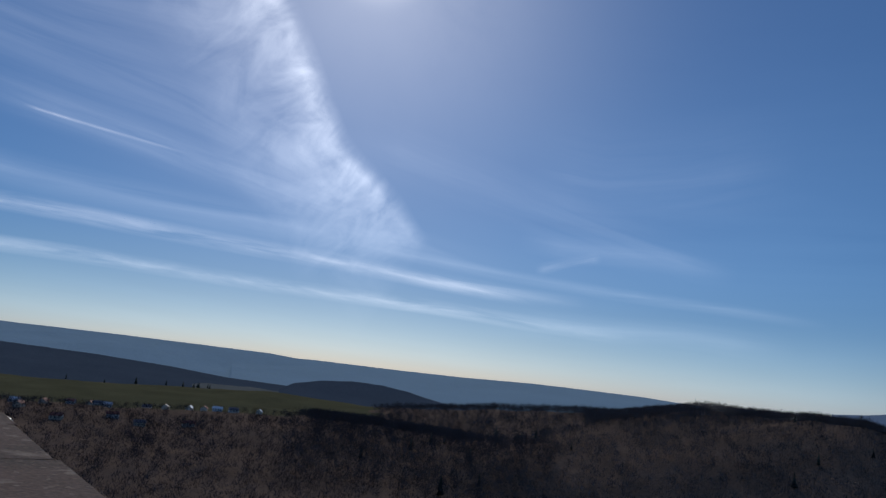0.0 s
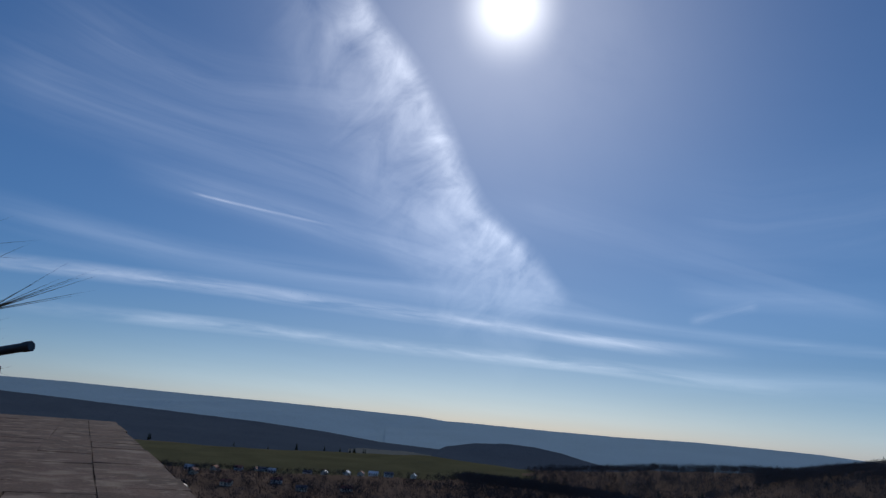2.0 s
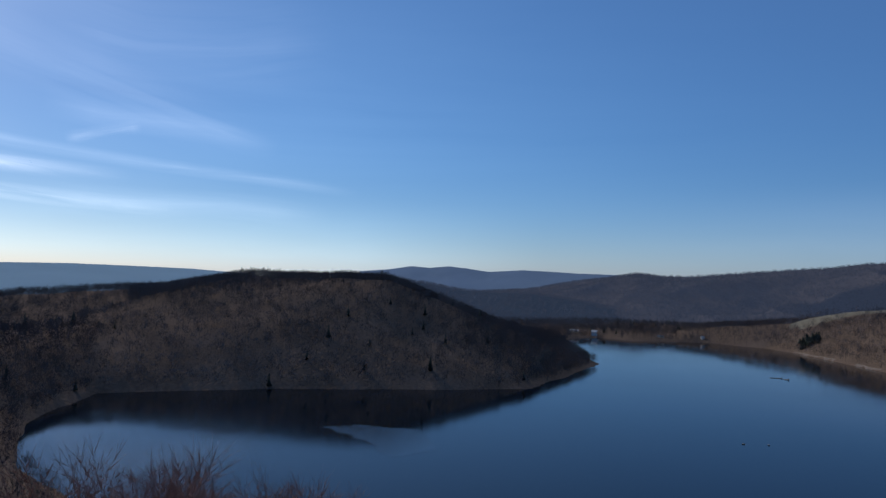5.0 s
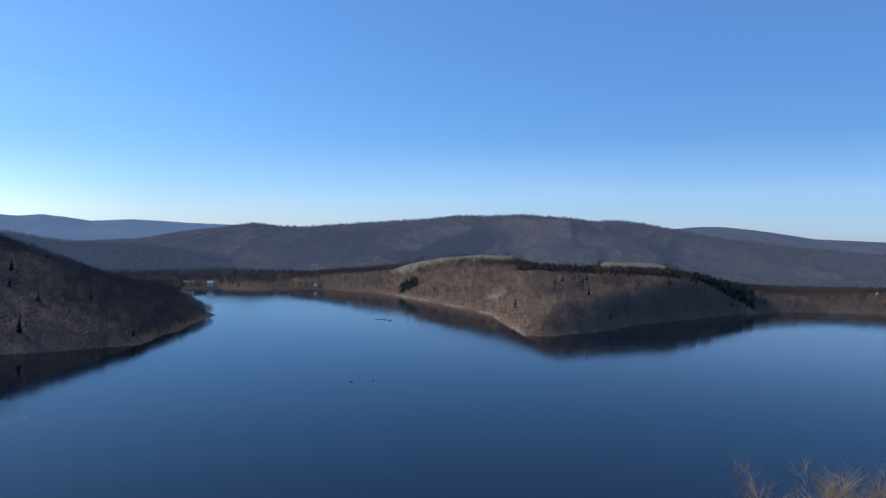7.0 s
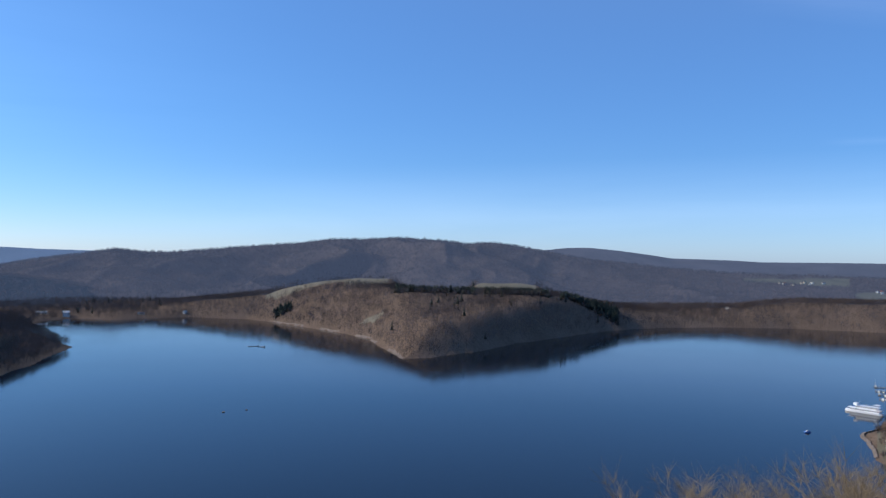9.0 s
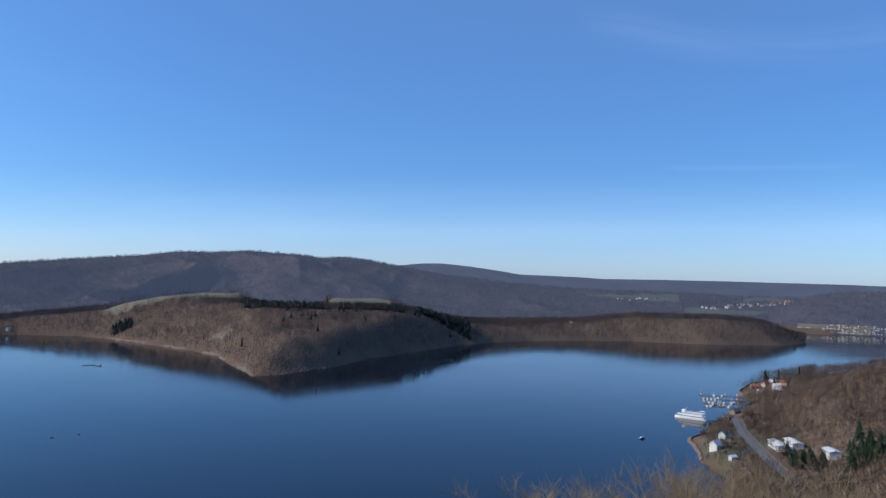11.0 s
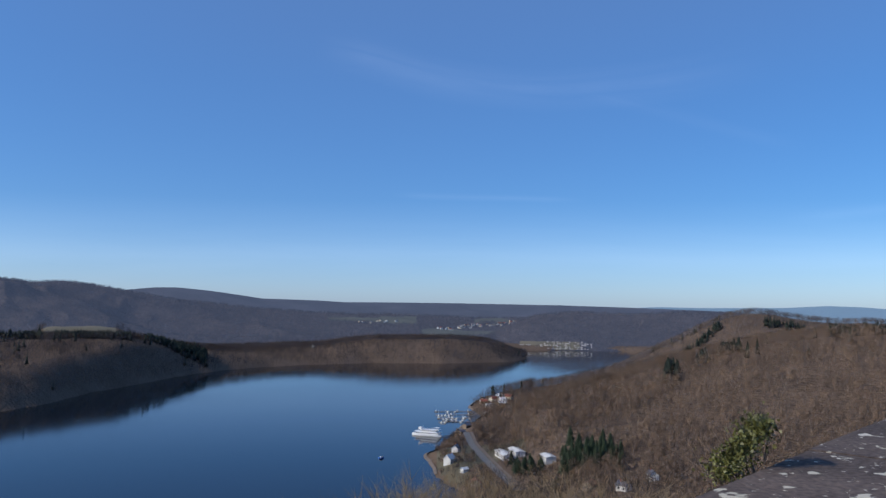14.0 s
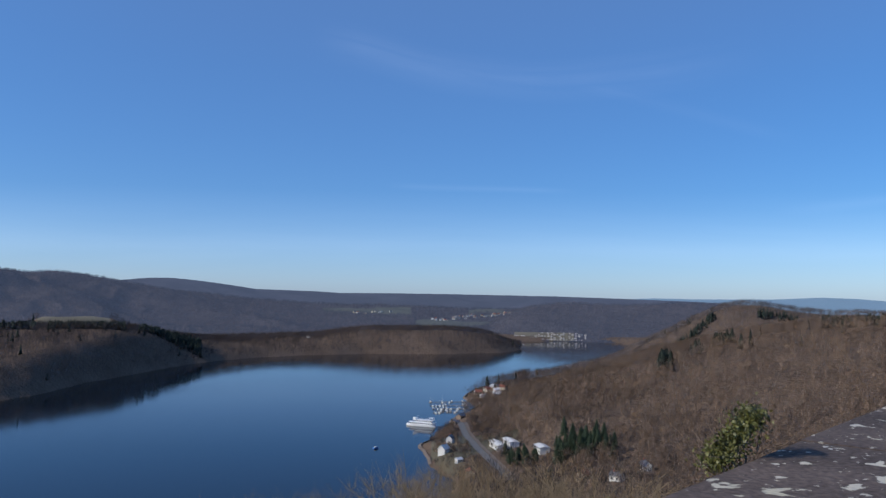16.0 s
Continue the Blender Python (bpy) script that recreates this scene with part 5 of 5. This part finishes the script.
def ruffle(outline, label):
    c = [at(a, r, 0.06) for a, r in outline]
    ring = []
    for k in range(len(c)):
        p, q = c[k], c[(k + 1) % len(c)]
        for j in range(10):
            v = p.lerp(q, j / 10)
            ring.append((v.x + 5 * noise.noise((v.x * 0.07, v.y * 0.07, 2)), v.y + 5 * noise.noise((v.x * 0.07, v.y * 0.07, 9)), 0.06))
    tagged(join("water_ruffle", ring, [tuple(range(len(ring)))], M_RUFFLE), label, "water", kind="structure")


ruffle([(46.2, 655), (43.8, 664), (38.9, 645), (37.6, 575), (41.3, 545), (43, 600)], "pale wind-ruffled patch on the lake")
ruffle([(-6, 1120), (-12, 1235), (-12.6, 1250), (-8, 1160)], "long wind-ruffled streak on the lake")

# ---- caravan park on the far bay ----
bm = bmesh.new()
V, F = [], []
for k in range(6):
    for a in np.linspace(-35.9, -40.3, 40):
        p = at(a, 2376 + 20 * k, 1.5 + 4.2 * k)
        V.append((p.x, p.y, p.z))
for k in range(5):
    for i in range(39):
        F.append((k * 40 + i, k * 40 + i + 1, (k + 1) * 40 + i + 1, (k + 1) * 40 + i))
tagged(join("terrace", V, F, M_PALE), "pale terraced bank of the caravan park", "terrace", kind="structure")


def caravan(m, label):
    e = thing("caravan", m, label, "caravan", "caravan park")
    bm = bmesh.new()
    box(bm, -3.6, 3.6, -1.3, 1.3, 0.4, 3.0, 0.3)
    part("body", bm, M_CARAVAN, e)
    bm = bmesh.new()
    box(bm, -2.2, 2.2, -1.33, 1.33, 1.5, 2.2)
    part("window", bm, M_GLASS, e)
    for y in (-1.1, 1.1):
        bm = bmesh.new()
        tube(bm, (0, y - 0.1, 0.35), (0, y + 0.1, 0.35), 0.35, 0.35, 10)
        part("wheel", bm, M_DARK, e)
    return e


first = None
for k in range(5):
    for i in range(24):
        a = -35.9 - i * 0.225 - rng.uniform(0, 0.08)
        if rng.random() < (0.3 if k else 0.12) or (k > 2 and a > -37.6):
            continue
        p = at(a, 2384 + 20 * k, 3.3 + 4.2 * k)
        mm = Matrix.Translation(p) @ pose(0, 0, 0, 0, 0, a + rng.choice((0, 0, 80)) + rng.uniform(-10, 10))
        if first is None:
            first = caravan(mm, "small white caravan on the terraced lakeside park")
        else:
            copy_thing(first, mm)

# ---- spruces among the houses ----


def spruce(m, height, seed):
    rg = random.Random(seed)
    e = thing("spruce", m, "tall dark green spruce with bare lower trunk", "tree", "spruces by the guest houses")
    bm = bmesh.new()
    tube(bm, (0, 0, -1), (0, 0, height * 0.95), 0.3, 0.04, 7)
    part("trunk", bm, M_BARK, e)
    V, F = [], []
    for k in range(260):
        t = rg.random() ** 0.8
        z = height * (0.24 + 0.74 * t)
        reach = (1 - t) ** 0.8 * height * 0.26 + 0.3
        a = rg.uniform(0, 6.283)
        d = Vector((math.cos(a), math.sin(a), 0))
        s = Vector((-d.y, d.x, 0))
        root = Vector((0, 0, z))
        tip = root + d * reach * rg.uniform(0.7, 1.15) + Vector((0, 0, -reach * 0.35))
        wdt = 0.22 * reach + 0.2
        i = len(V)
        V += [root, root.lerp(tip, 0.6) + s * wdt + Vector((0, 0, -0.25)), tip, root.lerp(tip, 0.6) - s * wdt + Vector((0, 0, -0.25)), root.lerp(tip, 0.6) + Vector((0, 0, 0.15))]
        F += [(i, i + 1, i + 4), (i + 1, i + 2, i + 4), (i + 2, i + 3, i + 4), (i + 3, i, i + 4)]
    join("crown", V, F, M_NEEDLE, e)
    return e


protos = [spruce(place(-39.6, 615, 0), 19, 1), spruce(place(-35.3, 600, 0), 13, 2)]
for k in range(74):
    if k < 24:
        az, r, which = rng.uniform(-37.6, -35.2), rng.uniform(566, 592), 1
    else:
        az, r, which = rng.uniform(-43.4, -38.9), rng.uniform(550, 605), 0
    copy_thing(protos[which], place(az, r, rng.uniform(0, 360)) @ Matrix.Scale(rng.uniform(0.6, 1.0), 4))
copy_thing(protos[1], place(-38.4, 508, 0))
copy_thing(protos[1], place(-38.7, 512, 0))
copy_thing(protos[1], place(-37.6, 1235, 0))
copy_thing(protos[1], place(-40.3, 1225, 0))

# bare garden trees among the houses


def clear_of_houses(x, y):
    free = np.ones(x.shape, bool)
    for o in bpy.data.objects:
        if o.name.startswith("house") and o.parent is None:
            p = o.matrix_basis.translation
            free &= np.hypot(x - p.x * 0.985, y - p.y * 0.985) > 8
    return free



gx, gy = scatter(-47, -29.0, 500, 800, 6, 21, lambda x, y, az, r: (polyline_distance(x, y, ROAD) > 9) & (shore_distance(x, y) > 9) & (fbm(x, y, 30, 2, 31) > -0.2) & clear_of_houses(x, y))
forest("garden_trees", gx, gy, 0, 8, 3.2, M_TREE, "bare garden trees between the lakeside houses", 50, 0.8, 21)
gx, gy = scatter(-33.6, -29.0, 540, 815, 7, 23, lambda x, y, az, r: (polyline_distance(x, y, ROAD) > 6) & (shore_distance(x, y) > 4) & clear_of_houses(x, y))
forest("shore_bushes", gx, gy, 0, 5.5, 2.6, M_TREE_DARK, "brown leafless bushes on the grassy cape", 44, 0.8, 23)
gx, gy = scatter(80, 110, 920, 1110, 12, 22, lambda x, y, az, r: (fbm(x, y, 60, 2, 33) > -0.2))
forest("village_trees", gx, gy, 0, 8.5, 3.8, M_TREE_VALLEY, "bare trees between the village houses, coloured dark for shade", 26, 0.9, 22)

# ---- coping stones of the parapet ----
rng = random.Random(12)
for row, (y0, y1) in enumerate(((EDGE - 0.52, EDGE), (EDGE - 0.95, EDGE - 0.525), (EDGE - 1.62, EDGE - 0.955), (EDGE - THICK, EDGE - 1.625))):
    x = -17.4
    while x < 10:
        w = rng.uniform(0.7, 1.5)
        bm = bmesh.new()
        j = rng.uniform(-0.02, 0.015)
        vs = box(bm, x + 0.003, x + w - 0.003, y0 + (j if row else 0), y1 + (0 if row else j), TOP - 0.14, TOP + rng.uniform(-0.003, 0.0), 0.003)
        for v in bm.verts:
            v.co += Vector((rng.uniform(-0.004, 0.004), rng.uniform(-0.006, 0.006), rng.uniform(-0.002, 0.002)))
        part("coping_stone", bm, M_SLATE if x > -3.2 else M_OLDSTONE, wall)
        x += w
